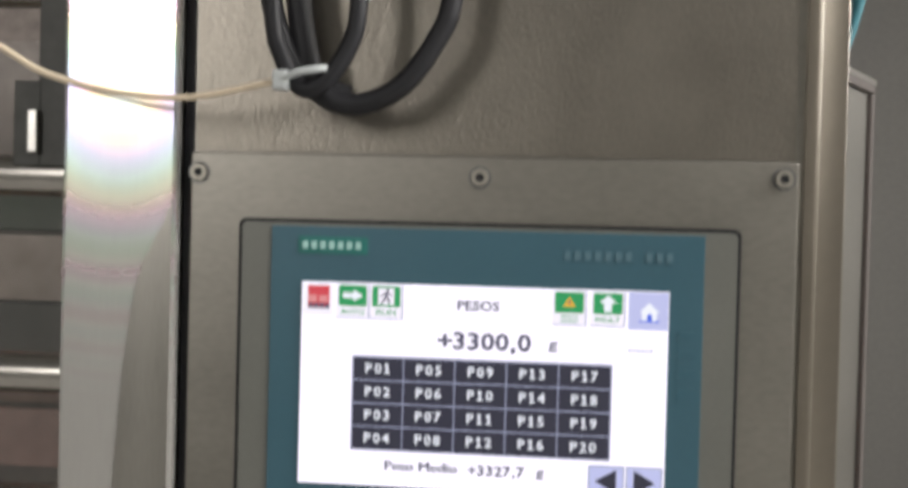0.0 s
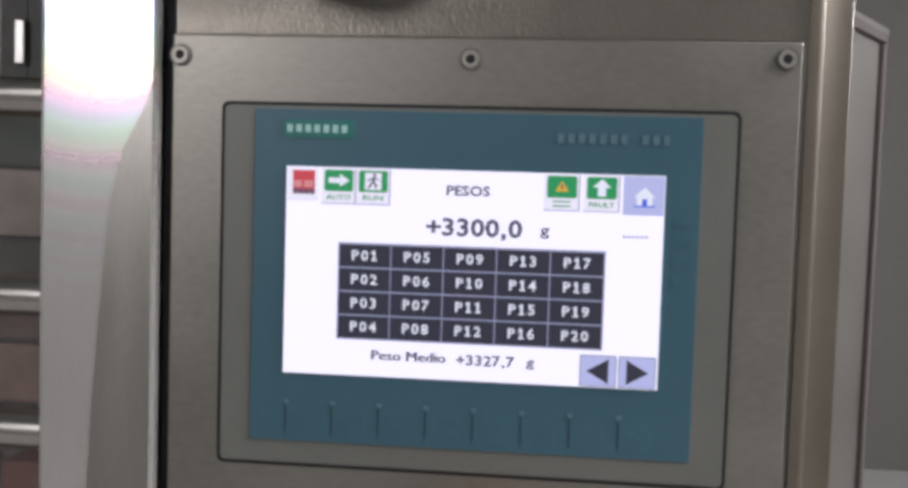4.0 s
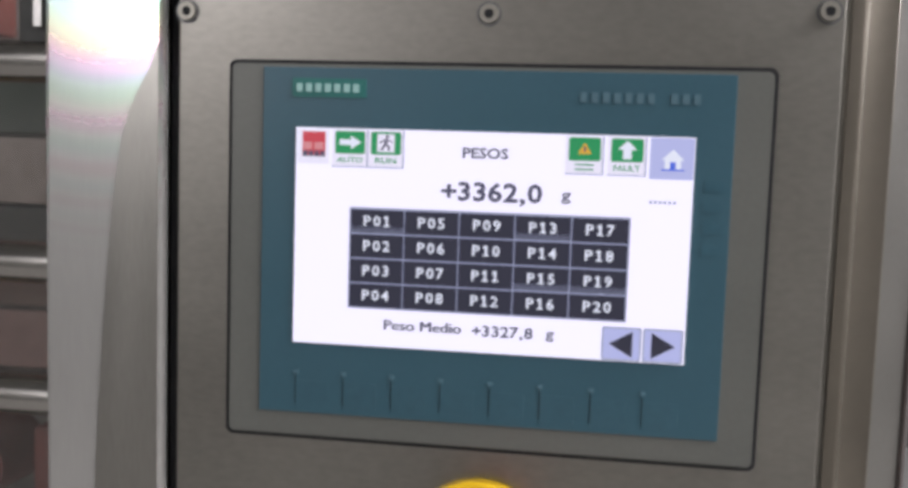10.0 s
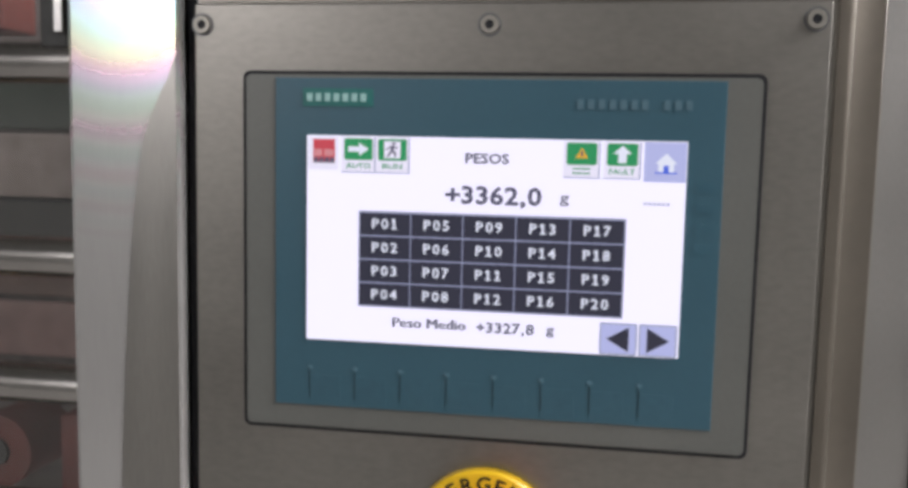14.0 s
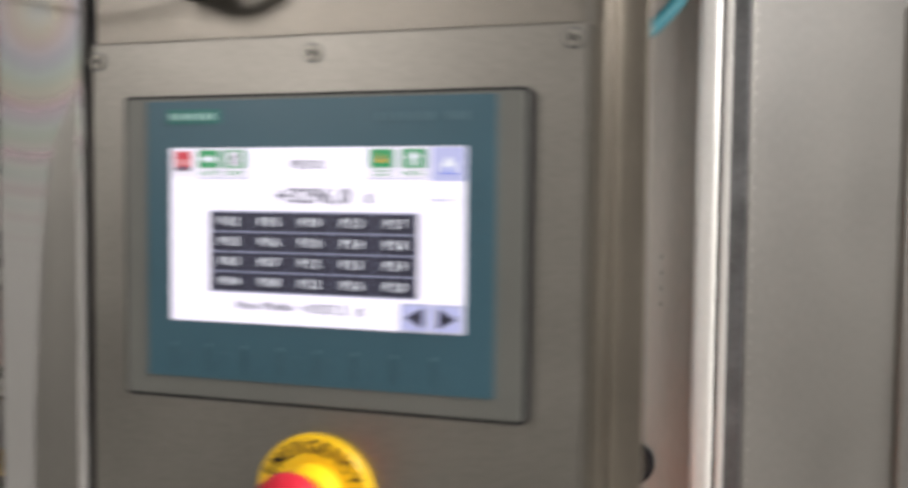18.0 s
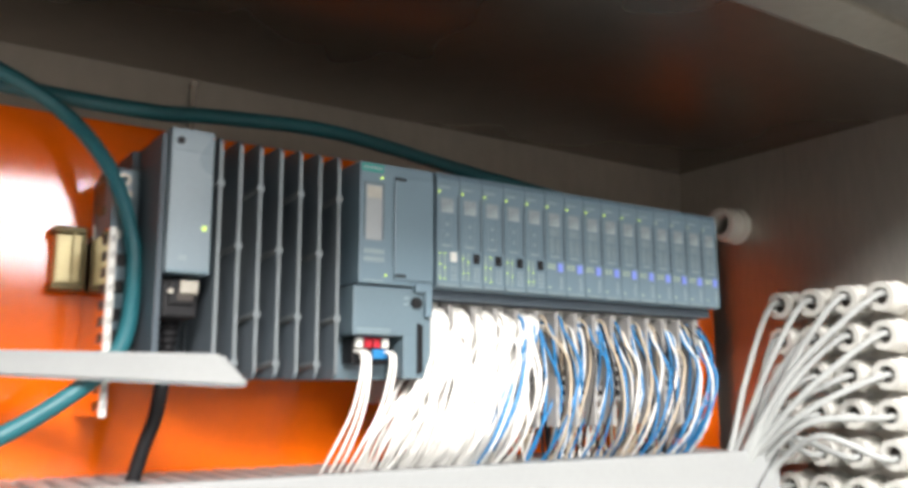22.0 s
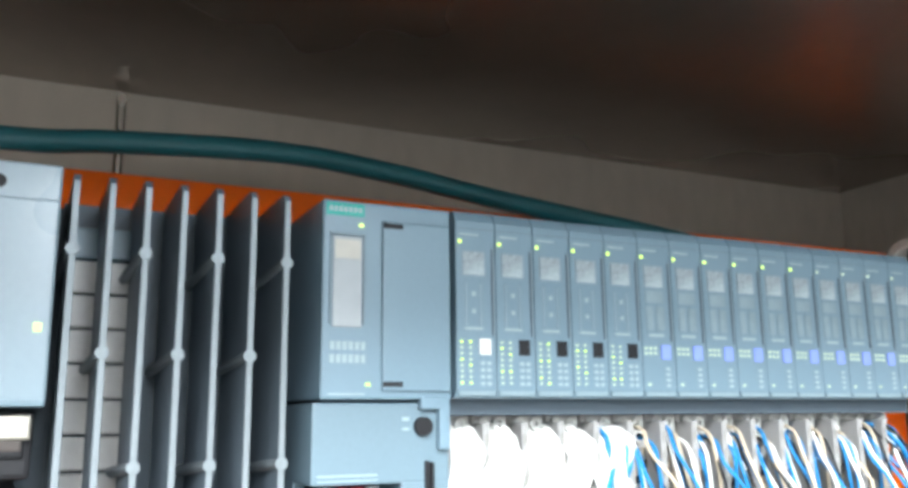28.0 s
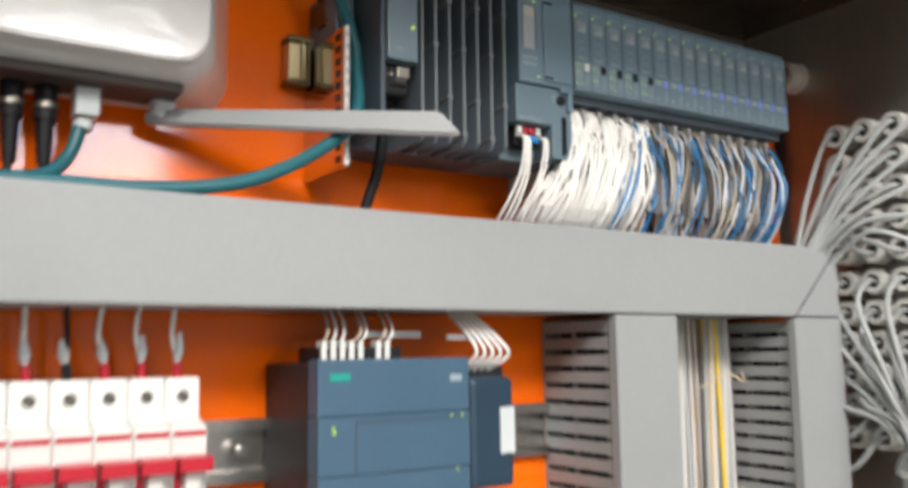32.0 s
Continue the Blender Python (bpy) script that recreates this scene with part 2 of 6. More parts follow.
def tube(points, r, seg=8, steps=6):
    """A cable along a smooth line through the points."""
    line = smooth_line(points, steps)
    bm = bmesh.new()
    loops, up = [], Vector((0.31, 0.17, 0.93))
    for i, p in enumerate(line):
        way = (line[min(i + 1, len(line) - 1)] - line[max(i - 1, 0)]).normalized()
        side = way.cross(up)
        side = side.normalized() if side.length > 1e-4 else way.orthogonal().normalized()
        up = side.cross(way).normalized()
        loops.append([bm.verts.new(p + r * (side * math.cos(2 * math.pi * k / seg) + up * math.sin(2 * math.pi * k / seg))) for k in range(seg)])
    for u, v in zip(loops, loops[1:]):
        for k in range(seg):
            bm.faces.new((u[k], u[(k + 1) % seg], v[(k + 1) % seg], v[k]))
    bm.faces.new(loops[0][::-1])
    bm.faces.new(loops[-1])
    bmesh.ops.recalc_face_normals(bm, faces=bm.faces)
    return bm


def plate_xz(outline, y0, y1):
    """A flat piece facing -y, from an outline of (x, z), between y0 (front) and y1."""
    bm = bmesh.new()
    f = bm.faces.new([bm.verts.new((x, y0, z)) for x, z in outline])
    got = bmesh.ops.extrude_face_region(bm, geom=[f])
    bmesh.ops.translate(bm, verts=[v for v in got["geom"] if isinstance(v, bmesh.types.BMVert)], vec=(0, y1 - y0, 0))
    bmesh.ops.recalc_face_normals(bm, faces=bm.faces)
    return bm


def round_rect(x0, x1, z0, z1, r, n=5):
    out = []
    for cx, cz, a0 in ((x1 - r, z1 - r, 0), (x0 + r, z1 - r, 90), (x0 + r, z0 + r, 180), (x1 - r, z0 + r, 270)):
        out += [(cx + r * math.cos(radians(a0 + 90 * k / n)), cz + r * math.sin(radians(a0 + 90 * k / n))) for k in range(n + 1)]
    return out


def lettering(text, size, bold=0.0, width=None):
    """Flat letters in the xz plane that face -y, centred on the origin."""
    cu = bpy.data.curves.new("letters", "FONT")
    cu.body, cu.size, cu.offset, cu.resolution_u = text, size, bold * size, 2
    cu.align_x, cu.align_y = "CENTER", "CENTER"
    ob = bpy.data.objects.new("letters", cu)
    scene.collection.objects.link(ob)
    me = bpy.data.meshes.new_from_object(ob.evaluated_get(bpy.context.evaluated_depsgraph_get()))
    bm = bmesh.new()
    bm.from_mesh(me)
    scene.collection.objects.unlink(ob)
    bpy.data.objects.remove(ob)
    bpy.data.curves.remove(cu)
    bpy.data.meshes.remove(me)
    xs = [v.co.x for v in bm.verts]
    k = width / (max(xs) - min(xs)) if width else 1.0
    mid = (max(xs) + min(xs)) / 2
    ys = [v.co.y for v in bm.verts]
    midy = (max(ys) + min(ys)) / 2
    for v in bm.verts:
        v.co = Vector(((v.co.x - mid) * k, 0, v.co.y - midy))
    return bm


def moved(bm, x=0, y=0, z=0):
    bmesh.ops.translate(bm, verts=bm.verts, vec=(x, y, z))
    return bm


# ---- the hall ----
# unseen shell: pale floor bounces light up, dark ceiling dims reflections
single("floor", block(-5, 5, -6, 5, -0.1, 0.0), CONCRETE, (0, 0, 0), "grey concrete factory hall floor", "floor", kind="structure")
for n, b in (("wall_south", (-5, 5, -6.1, -6)), ("wall_north", (-5, 5, 5, 5.1)), ("wall_west", (-5.1, -5, -6, 5)), ("wall_east", (5, 5.1, -6, 5))):
    # north wall is darkened only to dim what the open door reflects
    dark = n == "wall_north"
    single(n, block(*b, 0, 4.6), DARK_WALL if dark else PLASTER, (b[0], b[2], 0), "unseen north wall, kept dark to dim the door's reflections" if dark else "pale grey painted factory hall wall", "wall", kind="structure")
single("ceiling", block(-5, 5, -6, 5, 4.6, 4.7), ROOF_DARK, (0, 0, 4.6), "grey factory hall ceiling", "ceiling", kind="structure")

# ---- the cabinet ----
TOP, BACK, FAR, OPEN = 1.905, -0.122, 0.812, 0.16
cab = thing("control_cabinet", (0, 0.4, 0.0), "open brushed stainless steel control cabinet beside the machine", "control cabinet")
part("side_wall", block(-0.13, 0.1325, 0.0105, 0.0135, 0.1, TOP + 0.004), STEEL, cab, "brushed steel wall that carries the operator panel")
part("far_wall", block(BACK, OPEN, FAR, FAR + 0.003, 0.1, TOP), STEEL_FAR, cab, "bare steel inner wall with rows of glands")
part("back_wall", block(BACK - 0.003, BACK, 0.012, FAR, 0.1, TOP), STEEL_FAR, cab)
part("top", block(BACK - 0.003, OPEN + 0.02, 0.012, FAR + 0.003, TOP, TOP + 0.003), STEEL_ROOF, cab, "steel roof sheet, shade and brown reflections in its colour")
part("bottom", block(BACK, OPEN, 0.012, FAR, 0.1, 0.103), STEEL_IN, cab)
part("plinth", block(-0.12, 0.15, 0.02, 0.80, 0.0, 0.099, 0.002), BLACK, cab)
part("mounting_plate", block(-0.088, -0.085, 0.03, 0.802, 0.75, 1.86, 0.001), ORANGE, cab, "glossy orange painted mounting plate")
POST = [(0.1326, 0.0085), (0.1362, 0.0085), (0.1376, 0.0088), (0.1386, 0.0095), (0.1391, 0.0106), (0.1400, 0.0165), (0.1410, 0.0245), (0.1430, 0.0262), (0.1550, 0.0268), (0.1556, 0.0274), (0.1556, 0.0284), (0.1326, 0.0290)]
bm = bmesh.new()
f = bm.faces.new([bm.verts.new((x, y, 0.1)) for x, y in POST])
got = bmesh.ops.extrude_face_region(bm, geom=[f])
bmesh.ops.translate(bm, verts=[v for v in got["geom"] if isinstance(v, bmesh.types.BMVert)], vec=(0, 0, TOP - 0.1))
bmesh.ops.recalc_face_normals(bm, faces=bm.faces)
part("front_post", bm, STEEL_EDGE, cab, "folded steel edge at the opening, dark reflections in its colour", smooth=True)
part("post_gasket", block(0.133, 0.140, 0.0292, 0.036, 0.1, TOP, 0.002), RUBBER, cab)
part("far_flange", block(0.161, 0.190, 0.783, 0.815, 0.1, TOP, 0.009, 4), STEEL_SATIN, cab, "rounded satin steel flange", smooth=True)
part("flange_slit", block(0.1895, 0.1935, 0.797, 0.815, 0.1, TOP), BLACK, cab)
part("hinge_profile", block(0.1935, 0.2035, 0.787, 0.815, 0.1, TOP, 0.002), STEEL_SATIN, cab, "narrow satin steel hinge profile")
# shade of the folded edge, put into a strip of dark steel
part("dark_return", block(0.2037, 0.2250, 0.795, 0.815, 0.1, TOP, 0.002), STEEL_DARK, cab, "steel return beside the hinge, its shade in the dark colour")
part("head_flange", block(0.150, 0.18, 0.012, FAR, 1.885, TOP, 0.003), STEEL, cab)
door = part("cabinet_door", block(0.0, 0.80, 0.0, 0.022, 0.1, TOP - 0.018, 0.003), STEEL_DOOR, cab, "wide open steel door", (0, 0, 0))
door.matrix_basis = Matrix.Translation(Vector((0.2285, 0.803, 0)) - base_of(cab)) @ pose(0, 0, 0, 0, 0, 54)


def on_door(name, bm, material, label=""):
    """A part drawn in the door's own space: x from the hinge, -y towards the room."""
    me = bpy.data.meshes.new(name)
    bm.to_mesh(me)
    bm.free()
    me.materials.append(material)
    ob = new(name, me)
    ob.parent = door
    return tagged(ob, label)


DT = TOP - 0.018
on_door("top_gasket", block(0.03, 0.77, -0.010, 0.0005, DT - 0.034, DT - 0.016, 0.003), RUBBER, "dark foam door gasket")
on_door("side_gasket", block(0.752, 0.770, -0.010, 0.0005, 0.12, DT - 0.036, 0.003), RUBBER, "dark foam door gasket")
on_door("rim", block(0.002, 0.798, -0.004, 0.0005, DT - 0.014, DT - 0.002, 0.0012), STEEL_DOOR, "folded rim")
on_door("stiffener", block(0.40, 0.43, -0.012, 0.0005, 0.14, DT - 0.06, 0.004), STEEL_DOOR, "upright folded stiffener")
for k in range(46):
    z = 0.96 + 0.02 * k
    on_door("weld_spot", rod((0.0065, 0.0004, z), (0.0065, -0.0006, z), 0.0018, 8), STEEL_BRIGHT)

cover = thing("panel_cover", (0, 0.006, 1.30), "flat brushed steel cover plate fixed with screws", "cover plate")
part("plate", block(-0.130, 0.130, 0.0066, 0.0103, 1.20, 1.598, 0.0008), STEEL, cover)

hmi = thing("operator_panel", (0, 0.004, 1.418), "grey operator panel with a lit touch screen and teal front", "operator panel")
bm = plate_xz(round_rect(-0.1045, 0.1045, 1.418, 1.568, 0.0025), -0.0006, 0.0066)
bmesh.ops.bevel(bm, geom=[e for e in bm.edges if abs(e.verts[0].co.y - e.verts[1].co.y) < 1e-6 and e.verts[0].co.y < 0.003], offset=0.0010, segments=2, affect="EDGES")
part("bezel", bm, BEZEL, hmi, smooth=True)
part("front_foil", block(-0.091, 0.091, -0.0012, -0.0004, 1.428, 1.5665, 0.0003), FOIL, hmi)
display = part("display", block(-0.077, 0.077, -0.0018, -0.0010, 1.457, 1.543), SCREEN_WHITE, hmi, "lit white touch screen with a table of cells")

# ---- ducts ----
def duct(name, y0, y1, z0, z1, label):
    d = thing(name, (-0.085, (y0 + y1) / 2, z0), label, "wiring duct", "wiring ducts on the plate")
    part("cover", block(-0.014, -0.005, y0, y1, z0, z1, 0.0015), DUCT, d)
    r, wires = random.Random(int(y0 * 1000 + z0 * 700)), []
    for i in range(64):
        x, s = -0.074 + 0.054 * r.random(), r.uniform(0.009, (y1 - y0 if z1 - z0 > y1 - y0 else z1 - z0) - 0.009)
        if z1 - z0 > y1 - y0:
            wires.append(slot(rod((x, y0 + s, z0), (x + r.uniform(-0.01, 0.01) * 0.5, y0 + s, z1 - 0.002), 0.0046, 6), r.choice((0, 0, 0, 0, 1))))
        else:
            wires.append(slot(rod((x, y0 + 0.002, z0 + s), (x, y1 - 0.002, z0 + s), 0.0046, 6), r.choice((0, 0, 0, 0, 1))))
    part("wire_fill", joined(*wires), [BLACK, GREY_CABLE], d, "dense wires inside the duct", kind="stuff")
    part("base", block(-0.085, -0.082, y0 + 0.002, y1 - 0.002, z0 + 0.002, z1 - 0.002), DUCT, d)
    return d


duct("wiring_duct", 0.03, 0.764, 1.629, 1.684, "horizontal grey plastic wiring duct with a smooth cover")
duct("wiring_duct", 0.03, 0.517, 1.421, 1.478, "horizontal grey plastic wiring duct above the drives")
duct("wiring_duct", 0.519, 0.576, 0.95, 1.628, "vertical grey slotted wiring duct")
duct("wiring_duct", 0.706, 0.765, 0.95, 1.628, "vertical grey slotted wiring duct beside the glands")

# ---- more materials ----
INK = glow("dark_screen_ink", (0.085, 0.08, 0.13), 1.0)
CELL = glow("dark_cell", (0.017, 0.017, 0.036), 1.0)
CELL_LINE = glow("cell_border", (0.34, 0.36, 0.50), 1.0)
CELL_TEXT = glow("cell_letters", (0.86, 0.88, 0.95), 1.0)
LIT_GREEN = glow("lit_green_cell", (0.06, 0.60, 0.02), 1.0)
LIT_TEXT = glow("lit_cell_letters", (0.55, 0.95, 0.42), 1.0)
SIGN_GREEN = glow("green_button", (0.012, 0.30, 0.09), 1.0)
SIGN_RED = glow("red_button", (0.62, 0.05, 0.07), 1.0)
LAVENDER = glow("lavender_button", (0.50, 0.52, 0.80), 1.0)
PALE = glow("pale_button_face", (0.84, 0.80, 0.88), 1.1)
AMBER = glow("amber_sign", (0.80, 0.42, 0.03), 1.0)
SKY_BLUE = glow("blue_sign", (0.06, 0.13, 0.72), 1.0)
LED_GREEN = glow("lit_green_led", (0.62, 0.88, 0.16), 1.25)
LED_PALE = glow("pale_led", (0.60, 0.72, 0.54), 0.75)
LED_RED = glow("lit_red_digits", (1.0, 0.05, 0.09), 1.2)
YELLOW = mat("yellow_plastic", (0.80, 0.50, 0.01), 0.35, 0, 0.03, 40, 0.05)
RED = mat("red_plastic", (0.46, 0.016, 0.032), 0.3, 0, 0.03, 40, 0.06)
TEAL_LABEL = mat("green_name_label", (0.009, 0.300, 0.247), 0.4, 0, 0.02, 60, 0.04)
PRINT_DIM = mat("dim_grey_print", (0.20, 0.27, 0.305), 0.5, 0, 0.0, 200, 0.25)
PLC_PALE = mat("pale_lip_plastic", (0.22, 0.29, 0.33), 0.4, 0, 0.03, 90, 0.05)
PRINT = mat("pale_print", (0.28, 0.36, 0.39), 0.5, 0, 0.0, 60, 0.04)
LABEL = mat("pale_paper_label", (0.55, 0.59, 0.60), 0.6, 0, 0.05, 90, 0.10)
PATCH = mat("mottled_code_label", (0.31, 0.37, 0.40), 0.6, 0, 0.05, 260, 0.55)
BLUE = mat("blue_wire_sheath", (0.018, 0.205, 0.48), 0.4, 0, 0.02, 60, 0.08)
BLUE_MARK = mat("blue_code_mark", (0.22, 0.30, 0.80), 0.4, 0, 0.02, 60, 0.05)
WIRE_WHITE = mat("white_wire_sheath", (0.84, 0.83, 0.80), 0.4, 0, 0.02, 60, 0.04)
BEIGE = mat("beige_wire_sheath", (0.55, 0.46, 0.34), 0.45, 0, 0.02, 60, 0.06)
YELLOW_WIRE = mat("yellow_wire_sheath", (0.75, 0.52, 0.05), 0.45, 0, 0.02, 60, 0.06)
GREY_FRONT = mat("grey_drive_front", (0.27, 0.265, 0.25), 0.5, 0, 0.05, 30, 0.08)
GREY_TERMINAL = mat("grey_terminal", (0.33, 0.325, 0.32), 0.5, 0, 0.05, 60, 0.1)
TERMINAL = mat("pale_grey_terminal", (0.56, 0.545, 0.525), 0.5, 0, 0.08, 60, 0.08)
BRASS = mat("dull_brass", (0.58, 0.50, 0.29), 0.48, 0.8, 0.05, 60, 0.1)
BRASS_DARK = mat("tarnished_brass", (0.16, 0.13, 0.07), 0.45, 0.8, 0.05, 60, 0.12)
PAINT_RED = mat("faded_red_paint", (0.17, 0.045, 0.035), 0.6, 0, 0.1, 10, 0.2)
DARK_METAL = mat("dark_machine_metal", (0.055, 0.055, 0.05), 0.5, 0.3, 0.1, 12, 0.3)
DARK_GREEN = mat("dark_green_paint", (0.045, 0.060, 0.045), 0.5, 0, 0.1, 20, 0.35)
DUSTY = mat("dusty_back_panel", (0.17, 0.145, 0.13), 0.6, 0, 0.1, 6, 0.45)
ROLLER = mat("dull_roller_steel", (0.42, 0.40, 0.37), 0.22, 1.0, 0.06, 20, 0.08)
NEAR_BLACK = mat("near_black_housing", (0.018, 0.020, 0.024), 0.5, 0, 0.03, 60, 0.08)
NAVY = mat("navy_plastic", (0.018, 0.042, 0.070), 0.4, 0, 0.03, 60, 0.06)
SLATE_BLUE = mat("slate_blue_plastic", (0.052, 0.108, 0.168), 0.42, 0, 0.10, 60, 0.06)
# streaky white is mixed in as painted haze, lifting the blacks behind
CLEAR = mat("hazed_clear_plastic", (0.75, 0.74, 0.70), 0.35, 0, 0.02, 8, 0.3, stretch=(1, 1, 0.15))
see = CLEAR.node_tree.nodes.new("ShaderNodeBsdfTransparent")
haze = CLEAR.node_tree.nodes.new("ShaderNodeMixShader")
haze.inputs["Fac"].default_value = 0.07
CLEAR.node_tree.links.new(see.outputs["BSDF"], haze.inputs[1])
CLEAR.node_tree.links.new(CLEAR.node_tree.nodes["Principled BSDF"].outputs["BSDF"], haze.inputs[2])
CLEAR.node_tree.links.new(haze.outputs["Shader"], CLEAR.node_tree.nodes["Material Output"].inputs["Surface"])
NYLON = mat("white_nylon", (0.66, 0.66, 0.63), 0.45, 0, 0.05, 40, 0.05)

FILM = mat("film_on_steel", (0.37, 0.36, 0.34), 0.19, 0.0, 0.02, 14, 0.06, stretch=(6, 1, 0.6), stain=-0.05)
b = FILM.node_tree.nodes["Principled BSDF"]
b.inputs["IOR"].default_value, b.inputs["Thin Film IOR"].default_value = 2.9, 1.6
# ring-shaped thickness paints the highlight's rainbow bands at a fixed spot
fn, fl = FILM.node_tree.nodes, FILM.node_tree.links
away = fn.new("ShaderNodeVectorMath")
away.operation = "DISTANCE"
away.inputs[1].default_value = (0.0, -0.028, 1.617)
fl.new(fn["Texture Coordinate"].outputs["Object"], away.inputs[0])
near, steep, far_out, thick = [fn.new("ShaderNodeMath") for k in range(4)]
near.operation, steep.operation, far_out.operation, thick.operation = "MULTIPLY_ADD", "POWER", "MULTIPLY", "ADD"
near.inputs[1].default_value, near.inputs[2].default_value = 5200, 150
steep.inputs[1].default_value, far_out.inputs[1].default_value = 4, 2.0e6
fl.new(away.outputs["Value"], near.inputs[0])
fl.new(away.outputs["Value"], steep.inputs[0])
fl.new(steep.outputs[0], far_out.inputs[0])
fl.new(near.outputs[0], thick.inputs[0])
fl.new(far_out.outputs[0], thick.inputs[1])
fl.new(thick.outputs[0], b.inputs["Thin Film Thickness"])
sheet = FILM.node_tree.nodes.new("ShaderNodeBsdfPrincipled")
sheet.inputs["Base Color"].default_value = (0.60, 0.585, 0.56, 1)
sheet.inputs["Metallic"].default_value, sheet.inputs["Roughness"].default_value = 1.0, 0.25
layers = FILM.node_tree.nodes.new("ShaderNodeMixShader")
layers.inputs["Fac"].default_value = 0.5
FILM.node_tree.links.new(sheet.outputs["BSDF"], layers.inputs[1])
FILM.node_tree.links.new(b.outputs["BSDF"], layers.inputs[2])
FILM.node_tree.links.new(layers.outputs["Shader"], FILM.node_tree.nodes["Material Output"].inputs["Surface"])
CRINKLED = mat("crinkled_film_on_steel", (0.225, 0.205, 0.176), 0.36, 1.0, 0.24, 70, 0.10, stretch=(1.3, 1, 0.8), stain=-0.02)


def bars(spans, y, z0, z1, thick=0.0003):
    """Plain bars for writing that cannot be read, on a face at y."""
    return joined(*[block(a, b, y - thick, y, z0, z1) for a, b in spans])


# ---- panel cover and its screws ----
def socket_screw(x, z):
    s = part("screw", joined(rod((x, 0.0066, z), (x, 0.0054, z), 0.0041, 18, 0.0037), ring((x, 0.0055, z), (x, 0.0050, z), 0.0036, 0.0019, 18)), STEEL_DULL, cover, "dull socket head screw", smooth=True)
    part("socket", rod((x, 0.0055, z), (x, 0.0052, z), 0.0021, 6), BLACK, s)
    part("countersink", ring((x, 0.0067, z), (x, 0.0061, z), 0.0048, 0.0040, 20), STEEL_DARK, s, "dark rim of the screw hole")


for x, z in ((-0.1263, 1.589), (-0.0029, 1.589), (0.1237, 1.591), (-0.1263, 1.21), (-0.0029, 1.21), (0.1237, 1.21)):
    socket_screw(x, z)

# crinkled film on the wall above the cover
bm = bmesh.new()
bmesh.ops.create_grid(bm, x_segments=170, y_segments=170, size=0.5)
for v in bm.verts:
    x, z = -0.129 + 0.258 * (v.co.x + 0.5), 1.599 + 0.30 * (v.co.y + 0.5)
    k = 0.000045 if x < 0.01 else 0.000045 * max(0.12, 1 - (x - 0.01) / 0.06)
    v.co = Vector((x, 0.0098 - k * (0.8 * noise.noise((x * 170, 3.0, z * 170)) + 0.7 * noise.noise((x * 330, 8.0, z * 330))), z))
bm.faces.ensure_lookup_table()
bm.normal_update()
if bm.faces[0].normal.y > 0:
    bmesh.ops.reverse_faces(bm, faces=bm.faces)
part("protective_film", bm, CRINKLED, cab, "crinkled protective film on the steel", smooth=True)

# ---- operator panel ----
part("seal", plate_xz(round_rect(-0.1060, 0.1060, 1.4165, 1.5695, 0.0032), 0.0012, 0.0066), BLACK, hmi)
part("name_label", block(-0.0790, -0.0492, -0.0015, -0.0010, 1.5550, 1.5622), mat("dim_green_label", (0.006, 0.13, 0.115), 0.4), hmi, "green name label")
KEY_MARK = mat("faint_key_mark", (0.075, 0.15, 0.19), 0.4)
MINT = mat("pale_mint_print", (0.30, 0.50, 0.47), 0.5)
for k in range(7):
    part("name_bar", bars([(-0.0772 + 0.0038 * k, -0.0749 + 0.0038 * k)], -0.0015, 1.5570, 1.5602), MINT, hmi)
DIM_PRINT = mat("dim_print", (0.066, 0.132, 0.165), 0.5)
for k in range(11):
    if k != 7:
        part("model_bar", bars([(0.0337 + 0.0042 * k, 0.0361 + 0.0042 * k)], -0.0012, 1.5552, 1.5590), DIM_PRINT, hmi)
for k in range(8):
    x = -0.0755 + 0.0197 * k
    key = part("function_key", block(x, x + 0.0135, -0.00128, -0.0010, 1.4305, 1.4415, 0.0001), mat("key_foil", (0.032, 0.088, 0.118), 0.36) if k == 0 else bpy.data.materials["key_foil"], hmi)
    part("key_mark", block(x - 0.0010, x + 0.0010, -0.0016, -0.0010, 1.4440, 1.4454), KEY_MARK, key)
    part("key_line", block(x - 0.0003, x + 0.0001, -0.0014, -0.0010, 1.4318, 1.4430), mat("key_edge", (0.006, 0.025, 0.032), 0.4) if k == 0 else bpy.data.materials["key_edge"], key)
side_print = mat("faint_side_print", (0.030, 0.090, 0.122), 0.4)
for k in range(4):
    part("side_mark", block(0.081, 0.088, -0.0014, -0.0010, 1.523 - 0.008 * k, 1.527 - 0.008 * k), side_print, hmi)


def su(u):
    return -0.077 + 0.154 * u


def sv(v):
    return 1.543 - 0.086 * v


SF = -0.0018


def sign(name, u0, u1, v0, v1, material, parent=None, y=SF, thick=0.0002, r=0.0008):
    return part(name, plate_xz(round_rect(su(u0), su(u1), sv(v1), sv(v0), r), y - thick, y), material, parent or display)


def words(name, text, u, v, size, material, parent=None, y=SF, bold=0.0, width=None, twice=0.0):
    bm = moved(lettering(text, size, bold, width), su(u) - twice, y - 0.0003, sv(v))
    if twice:
        bm = joined(bm, moved(lettering(text, size, bold, width), su(u) + twice, y - 0.00036, sv(v)))
    return part(name, bm, material, parent or display)


